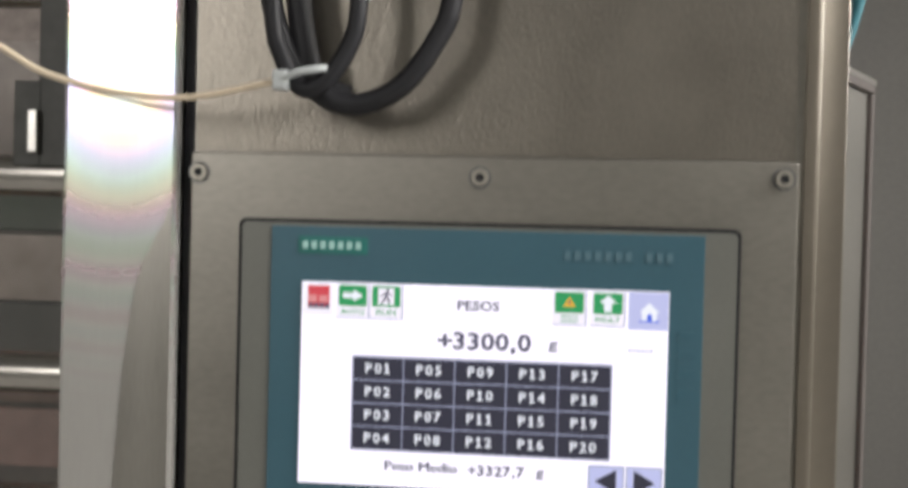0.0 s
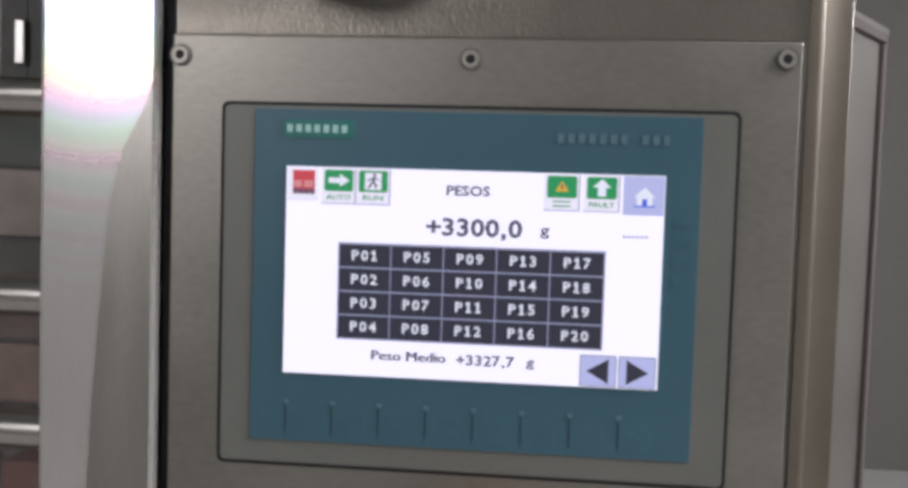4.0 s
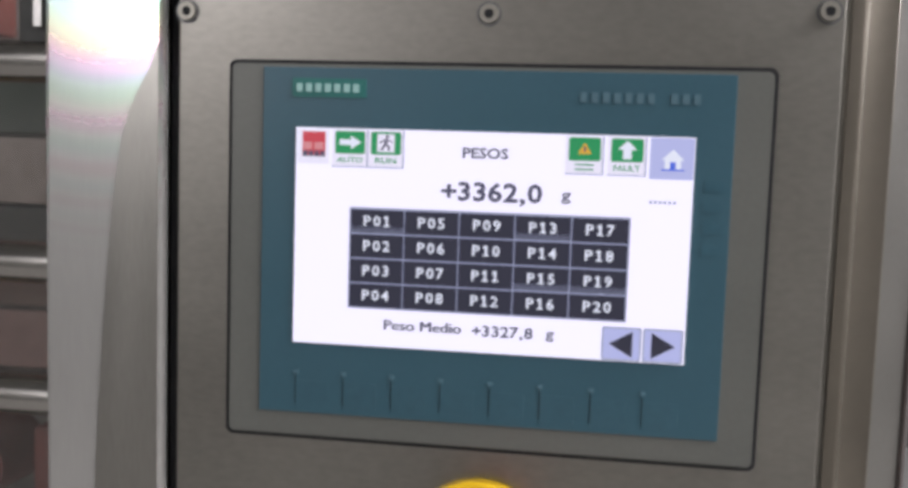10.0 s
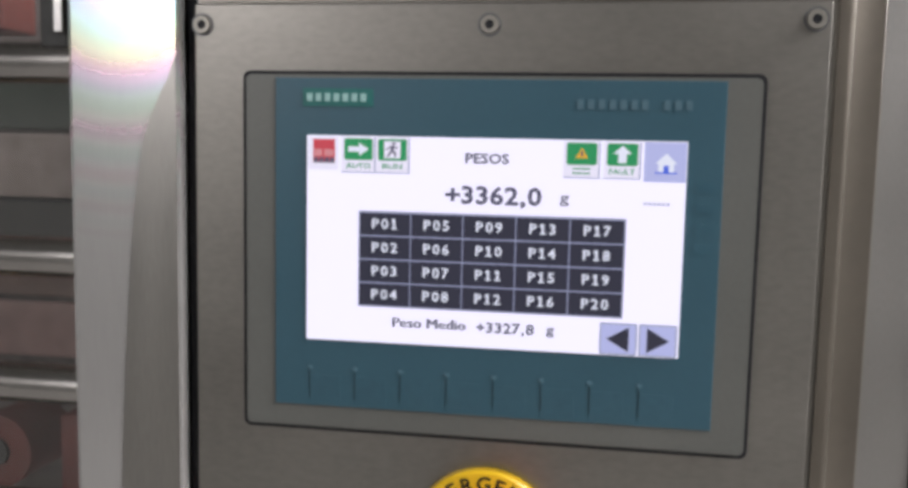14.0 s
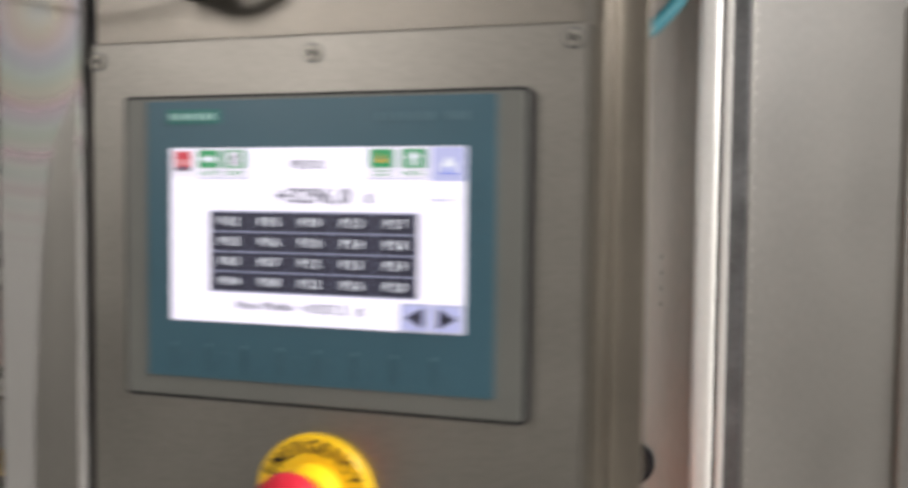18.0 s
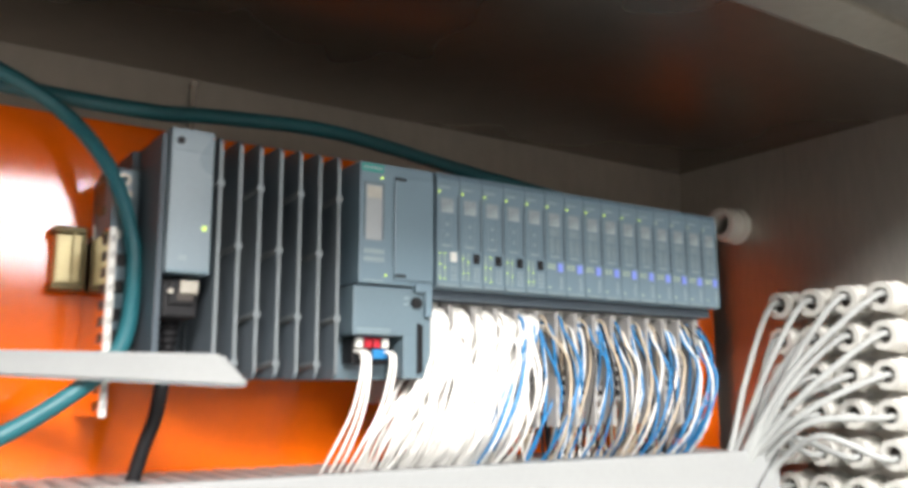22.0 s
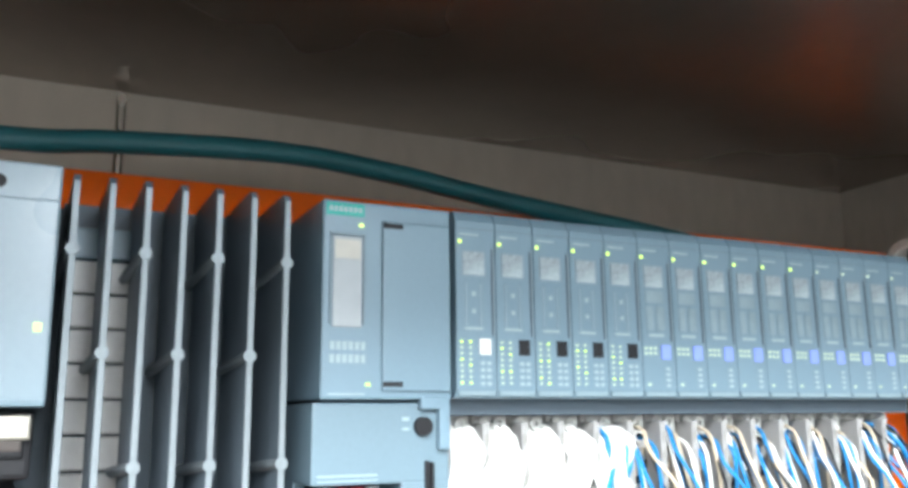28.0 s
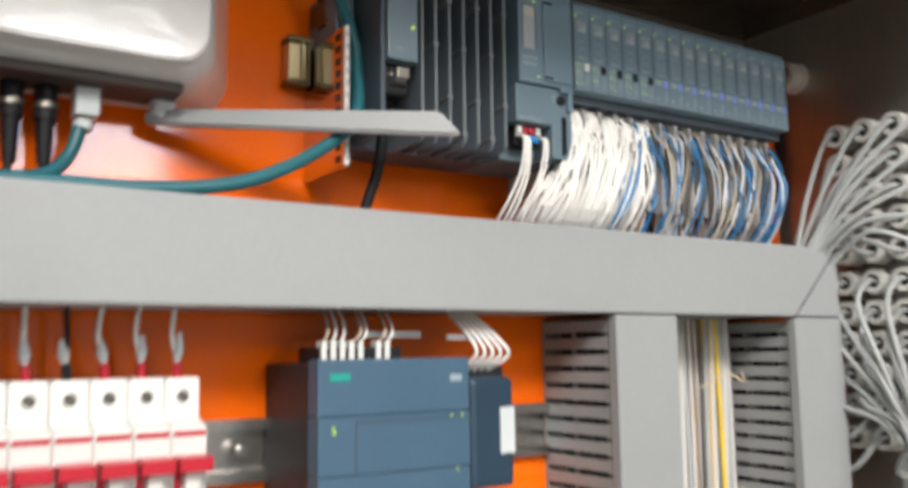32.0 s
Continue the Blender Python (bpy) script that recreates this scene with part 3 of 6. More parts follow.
# buttons along the top
b = sign("logo_button", 0.004, 0.088, 0.008, 0.165, PALE, r=0.0003)
part("logo_patch", block(su(0.018), su(0.078), SF - 0.0004, SF - 0.0002, sv(0.128), sv(0.018)), SIGN_RED, b)
for k in range(2):
    part("logo_shape", block(su(0.021 + 0.028 * k), su(0.043 + 0.030 * k), SF - 0.0006, SF - 0.0003, sv(0.100), sv(0.066)), mat("rose_logo_shape", (0.75, 0.30, 0.32), 0.4) if k == 0 else bpy.data.materials["rose_logo_shape"], b)
for k in range(4):
    part("logo_bar", block(su(0.020 + 0.015 * k), su(0.032 + 0.015 * k), SF - 0.0006, SF - 0.0003, sv(0.132), sv(0.106)), INK, b)
for name, u0, word in (("auto_button", 0.096, "AUTO"), ("run_button", 0.189, "RUN"), ("start_button", 0.688, ""), ("fault_button", 0.791, "FAULT")):
    b = sign(name, u0, u0 + 0.094, 0.004, 0.172, PALE, r=0.0003)
    part("button_rim", joined(block(su(u0), su(u0 + 0.094), SF - 0.0003, SF - 0.0001, sv(0.176), sv(0.171)), block(su(u0 + 0.0905), su(u0 + 0.094), SF - 0.0003, SF - 0.0001, sv(0.170), sv(0.006))), CELL_LINE, b)
    part("green_face", plate_xz(round_rect(su(u0 + 0.008), su(u0 + 0.086), sv(0.115), sv(0.012), 0.0010), SF - 0.0004, SF - 0.0002), SIGN_GREEN, b)
    c, cz = u0 + 0.047, 0.063
    if word:
        words("button_word", word, c, 0.142, 0.0030, SIGN_GREEN, b, SF - 0.0002, 0.02, 0.0030 * len(word) ** 0.75 * (1.22 if len(word) < 5 else 1.0))
    else:
        part("button_bars", bars([(su(c) - 0.0035, su(c) + 0.0035)], SF - 0.0002, sv(0.135), sv(0.128)), SIGN_GREEN, b)
        part("button_bars", bars([(su(c) - 0.0035, su(c) + 0.0035)], SF - 0.0002, sv(0.156), sv(0.149)), SIGN_GREEN, b)
    X, Z, y0, y1 = su(c), sv(cz), SF - 0.0006, SF - 0.0004
    if name == "auto_button":
        part("arrow", plate_xz([(X - 0.0042, Z - 0.0011), (X + 0.0004, Z - 0.0011), (X + 0.0004, Z - 0.0026), (X + 0.0044, Z), (X + 0.0004, Z + 0.0026), (X + 0.0004, Z + 0.0011), (X - 0.0042, Z + 0.0011)], y0, y1), CELL_TEXT, b)
    elif name == "fault_button":
        part("arrow", plate_xz([(X - 0.0016, Z - 0.0034), (X + 0.0016, Z - 0.0034), (X + 0.0016, Z + 0.0002), (X + 0.0036, Z + 0.0002), (X, Z + 0.0036), (X - 0.0036, Z + 0.0002), (X - 0.0016, Z + 0.0002)], y0, y1), CELL_TEXT, b)
    elif name == "start_button":
        part("warning_sign", plate_xz([(X - 0.0026, Z - 0.0018), (X + 0.0026, Z - 0.0018), (X, Z + 0.0024)], y0, y1), AMBER, b)
        part("warning_bar", block(X - 0.0004, X + 0.0004, y0 - 0.0001, y0, Z - 0.0010, Z + 0.0010), INK, b)
    else:
        part("sign_face", block(X - 0.0034, X + 0.0034, y0, y1, Z - 0.0035, Z + 0.0035), PALE, b)
        part("running_sign", joined(
            rod((X + 0.0006, y0, Z + 0.0025), (X + 0.0006, y0 - 0.0002, Z + 0.0025), 0.0007, 10),
            plate_xz([(X - 0.0006, Z - 0.0004), (X + 0.0006, Z - 0.0004), (X + 0.0008, Z + 0.0016), (X - 0.0006, Z + 0.0016)], y0 - 0.0002, y0),
            plate_xz([(X - 0.0026, Z + 0.0002), (X - 0.0022, Z - 0.0002), (X - 0.0006, Z + 0.0010), (X - 0.0006, Z + 0.0016)], y0 - 0.0002, y0),
            plate_xz([(X + 0.0008, Z + 0.0016), (X + 0.0007, Z + 0.0010), (X + 0.0024, Z + 0.0002), (X + 0.0026, Z + 0.0006)], y0 - 0.0002, y0),
            plate_xz([(X - 0.0006, Z - 0.0004), (X - 0.0024, Z - 0.0026), (X - 0.0016, Z - 0.0030), (X + 0.0004, Z - 0.0004)], y0 - 0.0002, y0),
            plate_xz([(X + 0.0006, Z - 0.0004), (X + 0.0018, Z - 0.0014), (X + 0.0014, Z - 0.0030), (X + 0.0008, Z - 0.0028), (X + 0.0009, Z - 0.0016), (X - 0.0004, Z - 0.0004)], y0 - 0.0002, y0)), INK, b)
home = sign("home_button", 0.893, 0.998, 0.004, 0.185, LAVENDER, r=0.0003)
X, Z = su(0.948), sv(0.10)
part("house_sign", plate_xz([(X - 0.0030, Z - 0.0034), (X + 0.0030, Z - 0.0034), (X + 0.0030, Z - 0.0001), (X + 0.0042, Z - 0.0001), (X, Z + 0.0040), (X - 0.0042, Z - 0.0001), (X - 0.0030, Z - 0.0001)], SF - 0.0004, SF - 0.0002), CELL_TEXT, home)
part("house_door", block(X - 0.0010, X + 0.0010, SF - 0.0006, SF - 0.0004, Z - 0.0036, Z - 0.0008), SKY_BLUE, home)
part("house_base", block(X - 0.0042, X + 0.0042, SF - 0.0006, SF - 0.0004, Z - 0.0040, Z - 0.0034), SKY_BLUE, home)
words("heading", "PESOS", 0.490, 0.095, 0.0056, INK, bold=0.028, width=0.0178)
words("unit", "g", 0.694, 0.283, 0.0062, INK, bold=0.016, width=0.0038)
words("caption", "Peso Medio", 0.343, 0.895, 0.0058, INK, bold=0.0, width=0.0306, twice=0.00026)
words("unit", "g", 0.668, 0.908, 0.0056, INK, bold=0.016, width=0.0034)
part("small_bar", bars([(su(0.896 + 0.0115 * k), su(0.903 + 0.0115 * k)) for k in range(6)], SF, sv(0.292), sv(0.280)), CELL_LINE, display)
for u0, way in ((0.797, -1), (0.898, 1)):
    b = sign("arrow_button", u0, u0 + 0.097, 0.846, 0.997, CELL_LINE, r=0.0008)
    part("button_face", plate_xz(round_rect(su(u0) + 0.0006, su(u0 + 0.097) - 0.0006, sv(0.997) + 0.0006, sv(0.846) - 0.0006, 0.0006), SF - 0.0004, SF - 0.0002), LAVENDER, b)
    X, Z = su(u0 + 0.048), sv(0.922)
    part("triangle", plate_xz([(X + way * 0.0046, Z), (X - way * 0.0042, Z + 0.0050), (X - way * 0.0042, Z - 0.0050)], SF - 0.0006, SF - 0.0004), CELL, b)

def wide(bm, k):
    for v in bm.verts:
        v.co.x *= k
    return bm


def glyph(ch, size, bold):
    """One letter or digit; the 1 has a flag and a foot."""
    bm = lettering("0" if ch == "1" else ch, size, bold)
    if ch != "1":
        return bm
    h, a, w, t = max(v.co.z for v in bm.verts), 0.20 * size, (0.055 + bold) * size, (0.085 + bold) * size
    bm.clear()
    bm.faces.new([bm.verts.new((x, 0, z)) for x, z in ((-a, -h), (a, -h), (a, t - h), (w, t - h), (w, h), (-w, h), (-a, h - 1.3 * t), (-a, h - 2.5 * t), (-w, h - 1.6 * t), (-w, t - h), (-a, t - h))])
    return bm


def cell_word(text):
    return joined(*[moved(wide(glyph(ch, 0.0057, 0.020), 1.06), (k - 1) * 0.0039, -0.00032, 0.0002) for k, ch in enumerate(text)])


# table of cells; those that light up turn over to a green face
part("table_back", block(-0.0546, 0.0546, SF - 0.0002, SF, 1.4721, 1.5123), CELL_LINE, display)
CW, CH = 0.1084 / 5, 0.0393 / 4
LIT_A, LIT_B = {1, 13, 15, 19}, {9, 10, 11, 12, 16, 18}
turning_cells = {}
for n in range(1, 21):
    cx, cz = -0.0542 + CW * ((n - 1) // 4 + 0.5), 1.5118 - CH * ((n - 1) % 4 + 0.5)
    w, h = CW / 2 - 0.00022, CH / 2 - 0.00030
    tile = slot(block(-w, w, -0.00025, 0.00025, -h, h), 0)
    word = slot(cell_word("P%02d" % n), 1)
    pieces = [tile, word]
    if n in LIT_A | LIT_B:
        for f in tile.faces:
            if f.normal.y > 0.5:
                f.material_index = 2
        back = slot(cell_word("P%02d" % n), 3)
        bmesh.ops.rotate(back, verts=back.verts, cent=(0, 0, 0), matrix=Matrix.Rotation(math.pi, 3, "X"))
        pieces.append(back)
    c = part("cell", moved(joined(*pieces), cx, SF - 0.00045, cz), [CELL, CELL_TEXT, LIT_GREEN, LIT_TEXT], display, "", (cx, SF - 0.00045, cz))
    if n in LIT_A | LIT_B:
        turning_cells[n] = c


def number(name, text, u, v, size, pitch, bold, k=1.25):
    """A row of characters; a list in the text is a four-sided digit that turns."""
    x, turning = su(u), []
    for ch in text:
        step = pitch * (0.55 if ch == "," else 1.0)
        x += step / 2
        if isinstance(ch, str):
            dz = -size * 0.36 if ch == "," else 0
            part("character", moved(wide(glyph(ch, size, bold), k), x, SF - 0.0003, sv(v) + dz), INK, display)
        else:
            h = size * 0.46
            sides = [slot(block(-step * 0.47, step * 0.47, -h, h, -h, h), 0)]
            for q, d in enumerate(ch):
                face = slot(moved(wide(glyph(d, size, bold), k), 0, -h - 0.0001, 0), 1)
                bmesh.ops.rotate(face, verts=face.verts, cent=(0, 0, 0), matrix=Matrix.Rotation(-q * math.pi / 2, 3, "X"))
                sides.append(face)
            at = (x, SF - 0.0002 + h, sv(v))
            turning.append(part("digit", moved(joined(*sides), *at), [SCREEN_WHITE, INK], display, "", at))
        x += step / 2
    return turning


big_digits = number("weight", ["+", "3", ["3", "3", "3", "2"], ["0", "0", "6", "9"], ["0", "3", "2", "6"], ",", "0"], 0.381, 0.268, 0.0100, 0.0060, 0.030, 1.16)
small_digits = number("mean_weight", ["+", "3", "3", "2", "7", ",", ["7", "3", "8", "1"]], 0.471, 0.899, 0.0060, 0.00366, 0.026, 1.16)

# ---- emergency stop ----
EZ = 1.373
stop = thing("emergency_stop", (0, 0.0066, EZ), "red mushroom emergency stop button on a yellow ring", "emergency stop")
part("ring_plate", joined(rod((0, 0.0066, EZ), (0, 0.0022, EZ), 0.0305, 48), rod((0, 0.0022, EZ), (0, 0.0012, EZ), 0.0305, 48, 0.0295)), YELLOW, stop, "yellow ring plate", smooth=True)
for k, ch in enumerate("EMERGENCY"):
    a = radians(64 - 16 * k)
    g = lettering(ch, 0.0090, 0.022)
    bmesh.ops.rotate(g, verts=g.verts, cent=(0, 0, 0), matrix=Matrix.Rotation(-a, 3, "Y"))
    part("letter", moved(g, -0.0248 * math.sin(a), 0.0009, EZ + 0.0248 * math.cos(a)), BLACK, stop)
part("collar", joined(rod((0, 0.0012, EZ), (0, -0.010, EZ), 0.0165, 32, 0.0140), rod((0, -0.010, EZ), (0, -0.018, EZ), 0.0105, 24)), YELLOW, stop, smooth=True)
bm = bmesh.new()
prof = [(0.0, -0.0345), (0.006, -0.0342), (0.012, -0.0330), (0.0165, -0.0305), (0.0190, -0.0265), (0.0192, -0.0225), (0.0165, -0.0190), (0.010, -0.0180)]
loops = [[bm.verts.new((max(r, 1e-5) * math.cos(2 * math.pi * i / 32), y, EZ + max(r, 1e-5) * math.sin(2 * math.pi * i / 32))) for i in range(32)] for r, y in prof]
for u, v in zip(loops, loops[1:]):
    for i in range(32):
        bm.faces.new((u[i], u[(i + 1) % 32], v[(i + 1) % 32], v[i]))
bmesh.ops.recalc_face_normals(bm, faces=bm.faces)
part("mushroom", bm, RED, stop, "glossy red mushroom head", smooth=True)

# ---- hoses above the panel ----
hoses = thing("cable_loop", (-0.08, 0.0, 1.62), "black cable loops tied together in front of the steel wall", "cable")
part("hose", tube([(0.004, 0.0, 2.05), (-0.002, -0.004, 1.84), (-0.004, -0.008, 1.76), (-0.008, -0.012, 1.70), (-0.0145, -0.015, 1.660), (-0.019, -0.015, 1.646), (-0.034, -0.014, 1.625), (-0.053, -0.012, 1.617), (-0.070, -0.012, 1.622), (-0.084, -0.012, 1.640), (-0.094, -0.010, 1.68), (-0.100, -0.006, 1.76), (-0.104, 0.0, 2.05)], 0.0045, 12), BLACK, hoses, smooth=True)
part("hose", tube([(-0.036, 0.0, 2.05), (-0.046, -0.008, 1.76), (-0.050, -0.016, 1.70), (-0.0515, -0.020, 1.660), (-0.054, -0.020, 1.642), (-0.064, -0.020, 1.626), (-0.074, -0.019, 1.622), (-0.083, -0.017, 1.634), (-0.089, -0.014, 1.66), (-0.092, -0.010, 1.76), (-0.095, 0.0, 2.05)], 0.0038, 12), BLACK, hoses, smooth=True)
part("hose", tube([(-0.082, 0.0, 2.05), (-0.083, -0.006, 1.76), (-0.081, -0.008, 1.68), (-0.076, -0.009, 1.64), (-0.070, -0.008, 1.625), (-0.058, -0.006, 1.620)], 0.0055, 12), BLACK, hoses, smooth=True)
part("hose_label", tube([(-0.0510, -0.0201, 1.664), (-0.0511, -0.0200, 1.658)], 0.0041, 12), LABEL, hoses)
part("cable_tie", joined(block(-0.085, -0.079, -0.0265, -0.020, 1.6205, 1.6285, 0.001), tube([(-0.081, -0.0255, 1.6250), (-0.074, -0.0262, 1.6275), (-0.067, -0.0248, 1.6290), (-0.063, -0.0215, 1.6300)], 0.0014, 6)), GREY_CABLE, hoses, "grey nylon tie")
part("thin_wire", tube([(-0.42, -0.03, 1.76), (-0.30, -0.02, 1.690), (-0.213, -0.015, 1.643), (-0.180, -0.015, 1.626), (-0.130, -0.016, 1.618), (-0.084, -0.019, 1.625)], 0.0014, 8), BEIGE, hoses, "thin grey-beige wire", smooth=True)

# ---- machine beside the cabinet ----
post = thing("machine_post", (-0.16, 0.03, 0.0), "film-covered bright steel post of the machine", "post")
part("face", block(-0.1865, -0.1345, 0.002, 0.008, 0.0, 2.05, 0.002), FILM, post)
# outline of the duller area, from its curved edge to the right side
flap = [(-0.1366, 1.576), (-0.1400, 1.5665), (-0.1445, 1.5580), (-0.1490, 1.5490), (-0.1525, 1.5370), (-0.1552, 1.5200), (-0.1572, 1.5020), (-0.1590, 1.4800), (-0.1606, 1.4580), (-0.1622, 1.4340), (-0.1640, 1.4000), (-0.1655, 1.3500), (-0.1660, 1.2), (-0.1660, 0.9), (-0.1366, 0.9)]
part("film_flap", plate_xz(flap, 0.0017, 0.0021), mat("duller_sheet", (0.335, 0.320, 0.290), 0.33, 1.0, 0.04, 30, 0.10, stretch=(4, 1, 0.5), stain=0.02), post, "duller, darker area with a curved edge")
part("flank", block(-0.1855, -0.1355, 0.008, 0.06, 0.0, 2.05), STEEL, post)
# black strip stands in for the shade in the gap beside the wall
part("gap_seal", block(-0.1345, -0.1302, 0.010, 0.04, 0.0, 2.0), BLACK, post)
for z in (1.601, 1.445, 1.339, 1.23, 1.75):
    r = thing("roller", (-0.55, 0.30, z), "horizontal bright steel roller of the machine", "roller", "rollers of the machine")
    part("tube", rod((-0.95, 0.30, z), (-0.20, 0.30, z), 0.0165, 28), ROLLER, r, smooth=True)
    part("shaft", rod((-1.0, 0.30, z), (-0.15, 0.30, z), 0.006, 12), STEEL, r)
mach = thing("packaging_machine", (-0.6, 0.6, 0.0), "dark packaging machine frame behind the bright rollers", "machine")
part("back_panel", block(-1.1, -0.19, 0.70, 0.72, 0.0, 2.0), DUSTY, mach)
part("cross_rail", block(-1.1, -0.19, 0.60, 0.64, 1.552, 1.632, 0.004), DARK_GREEN, mach, "dark green cross rail")
part("pale_guard", block(-1.1, -0.19, 0.585, 0.60, 1.474, 1.548, 0.003), mat("dusty_guard", (0.34, 0.285, 0.255), 0.6, 0.2, 0.05, 5, 0.30), mach, "dusty pale guard strip")
part("cross_rail", block(-1.1, -0.19, 0.60, 0.64, 1.405, 1.470, 0.004), DARK_METAL, mach)
part("brown_guard", block(-1.1, -0.19, 0.590, 0.60, 1.356, 1.402, 0.003), mat("brown_guard", (0.20, 0.14, 0.115), 0.6, 0.1, 0.05, 5, 0.30), mach)
part("pink_guard", block(-1.1, -0.19, 0.580, 0.59, 1.286, 1.352, 0.003), mat("faded_pink_guard", (0.30, 0.19, 0.165), 0.6, 0.1, 0.05, 5, 0.30), mach, "faded pinkish guard strip")
part("red_box", block(-0.80, -0.60, 0.54, 0.60, 1.66, 1.74, 0.004), PAINT_RED, mach, "faded red box")
part("yellow_foot", block(-0.78, -0.675, 0.52, 0.60, 1.06, 1.17, 0.006), mat("dull_yellow_paint", (0.45, 0.27, 0.05), 0.6, 0, 0.1, 20, 0.25), mach, "dull yellow machine foot")
# dark plate put where only a side shadow falls next to the post
part("upright", block(-0.313, -0.290, 0.200, 0.212, 1.602, 2.0, 0.001), DARK_METAL, mach)
# polished strip added in place of a bright slot in the dark plate
part("bright_strip", block(-0.318, -0.311, 0.195, 0.199, 1.611, 1.640, 0.001), STEEL_BRIGHT, mach, "polished strip standing in for a bright slot")
part("strip_bracket", block(-0.330, -0.311, 0.1995, 0.212, 1.602, 1.660, 0.001), DARK_METAL, mach)
part("clear_guard", block(-1.08, -0.1875, 0.360, 0.364, 0.90, 1.72), CLEAR, mach, "clear plastic guard with painted white haze")
part("side_frame", block(-1.12, -1.08, 0.25, 0.72, 0.0, 2.0), STEEL, mach)
part("red_drum", rod((-0.61, 0.52, 1.190), (-0.61, 0.60, 1.190), 0.042, 28), PAINT_RED, mach, "faded red drum", smooth=True)
part("drum_hub", rod((-0.61, 0.515, 1.190), (-0.61, 0.52, 1.190), 0.016, 20), DARK_METAL, mach)
part("red_rail", block(-0.52, -0.19, 0.50, 0.57, 1.10, 1.245, 0.006), PAINT_RED, mach, "faded red machine rail")
# ---- duct fingers ----
FINGER = None


def fingers(d, y0, y1, z0, z1, upright):
    """Slotted side walls of a duct; one mesh shared by all fingers of a size."""
    global FINGER
    if FINGER is None:
        bm = joined(block(-0.082, -0.0145, -0.0008, 0.0008, -0.0039, 0.0039), block(-0.0185, -0.0145, -0.0014, 0.0014, -0.0046, 0.0046))
        FINGER = bpy.data.meshes.new("finger")
        bm.to_mesh(FINGER)
        bm.free()
        FINGER.materials.append(DUCT)
    home, step = base_of(d), 0.0115
    n = int(((z1 - z0) if upright else (y1 - y0)) / step)
    for k in range(n):
        spots = [(0, y0 + 0.002, z1 - step * (k + 0.5), 0)] if upright else [(0, y0 + step * (k + 0.5), z1 - 0.002, 90)]
        for x, y, z, turn in spots:
            o = new("finger", FINGER)
            o.parent = d
            o.matrix_basis = Matrix.Translation(Vector((x, y, z)) - home) @ pose(0, 0, 0, turn, 0, 0)


for d in [o for o in bpy.data.objects if o.name.startswith("wiring_duct") and not o.parent]:
    if "vertical" in d["label"]:
        y = d.location.y
        fingers(d, y - 0.0285, y + 0.0285, 0.95 if y < 0.6 else 0.95, 1.627, True)
        part("side_wall", block(-0.084, -0.0145, y + 0.0265, y + 0.0282, 0.952, 1.626), DUCT, d)
    else:
        z1 = d.location.z + (0.055 if d.location.z > 1.5 else 0.057)
        y1 = 0.762 if d.location.z > 1.5 else 0.515
        fingers(d, 0.032, y1, z1 - 0.055, z1, False)
        part("side_wall", block(-0.084, -0.0145, 0.032, y1, d.location.z + 0.001, d.location.z + 0.0027), DUCT, d)

bm = block(-0.0052, -0.0046, -0.040, 0.040, -0.0005, 0.0005)
bmesh.ops.rotate(bm, verts=bm.verts, cent=(0, 0, 0), matrix=Matrix.Rotation(math.atan2(0.055, 0.058), 3, "X"))
part("mitre_gap", moved(bm, 0, 0.735, 1.6565), BLACK, bpy.data.objects["wiring_duct"])

# ---- glands, their cables and the gland plate ----
gp = thing("gland_plate", (0.026, 0.811, 1.45), "bare steel gland plate bolted to the inner wall", "gland plate")
part("plate", block(-0.040, 0.093, 0.8108, 0.8119, 1.452, 1.806), STEEL_FAR, gp)
for x, z in ((0.0865, 1.796), (-0.0265, 1.793), (0.0868, 1.630), (0.0870, 1.465), (-0.030, 1.467)):
    part("bolt", joined(rod((x, 0.811, z), (x, 0.8065, z), 0.0038, 6), rod((x, 0.8065, z), (x, 0.8035, z), 0.0019, 10)), STEEL_BRIGHT, gp)


def gland(x, z):
    g = thing("cable_gland", (x, 0.809, z), "white plastic cable gland in the steel gland plate", "cable gland", "glands on the plate")
    part("hex_body", rod((x, 0.8112, z), (x, 0.802, z), 0.0112, 6), NYLON, g)
    part("dome_nut", joined(rod((x, 0.802, z), (x, 0.794, z), 0.0102, 18), ring((x, 0.794, z), (x, 0.7865, z), 0.0096, 0.0056, 20)), NYLON, g, smooth=True)
    part("seal_insert", rod((x, 0.7940, z), (x, 0.7930, z), 0.0057, 14), RUBBER, g)
    return g


g0 = gland(0, 1.5)
spots = [(-0.0145 + 0.0253 * c, 1.7825 - 0.025 * r, c, r) for r in range(11) for c in range(4)]
g0.location = (spots[0][0], 0.809, spots[0][1])
for x, z, c, r in spots[1:]:
    copy_thing(g0, Matrix.Translation((x, 0.809, z)))

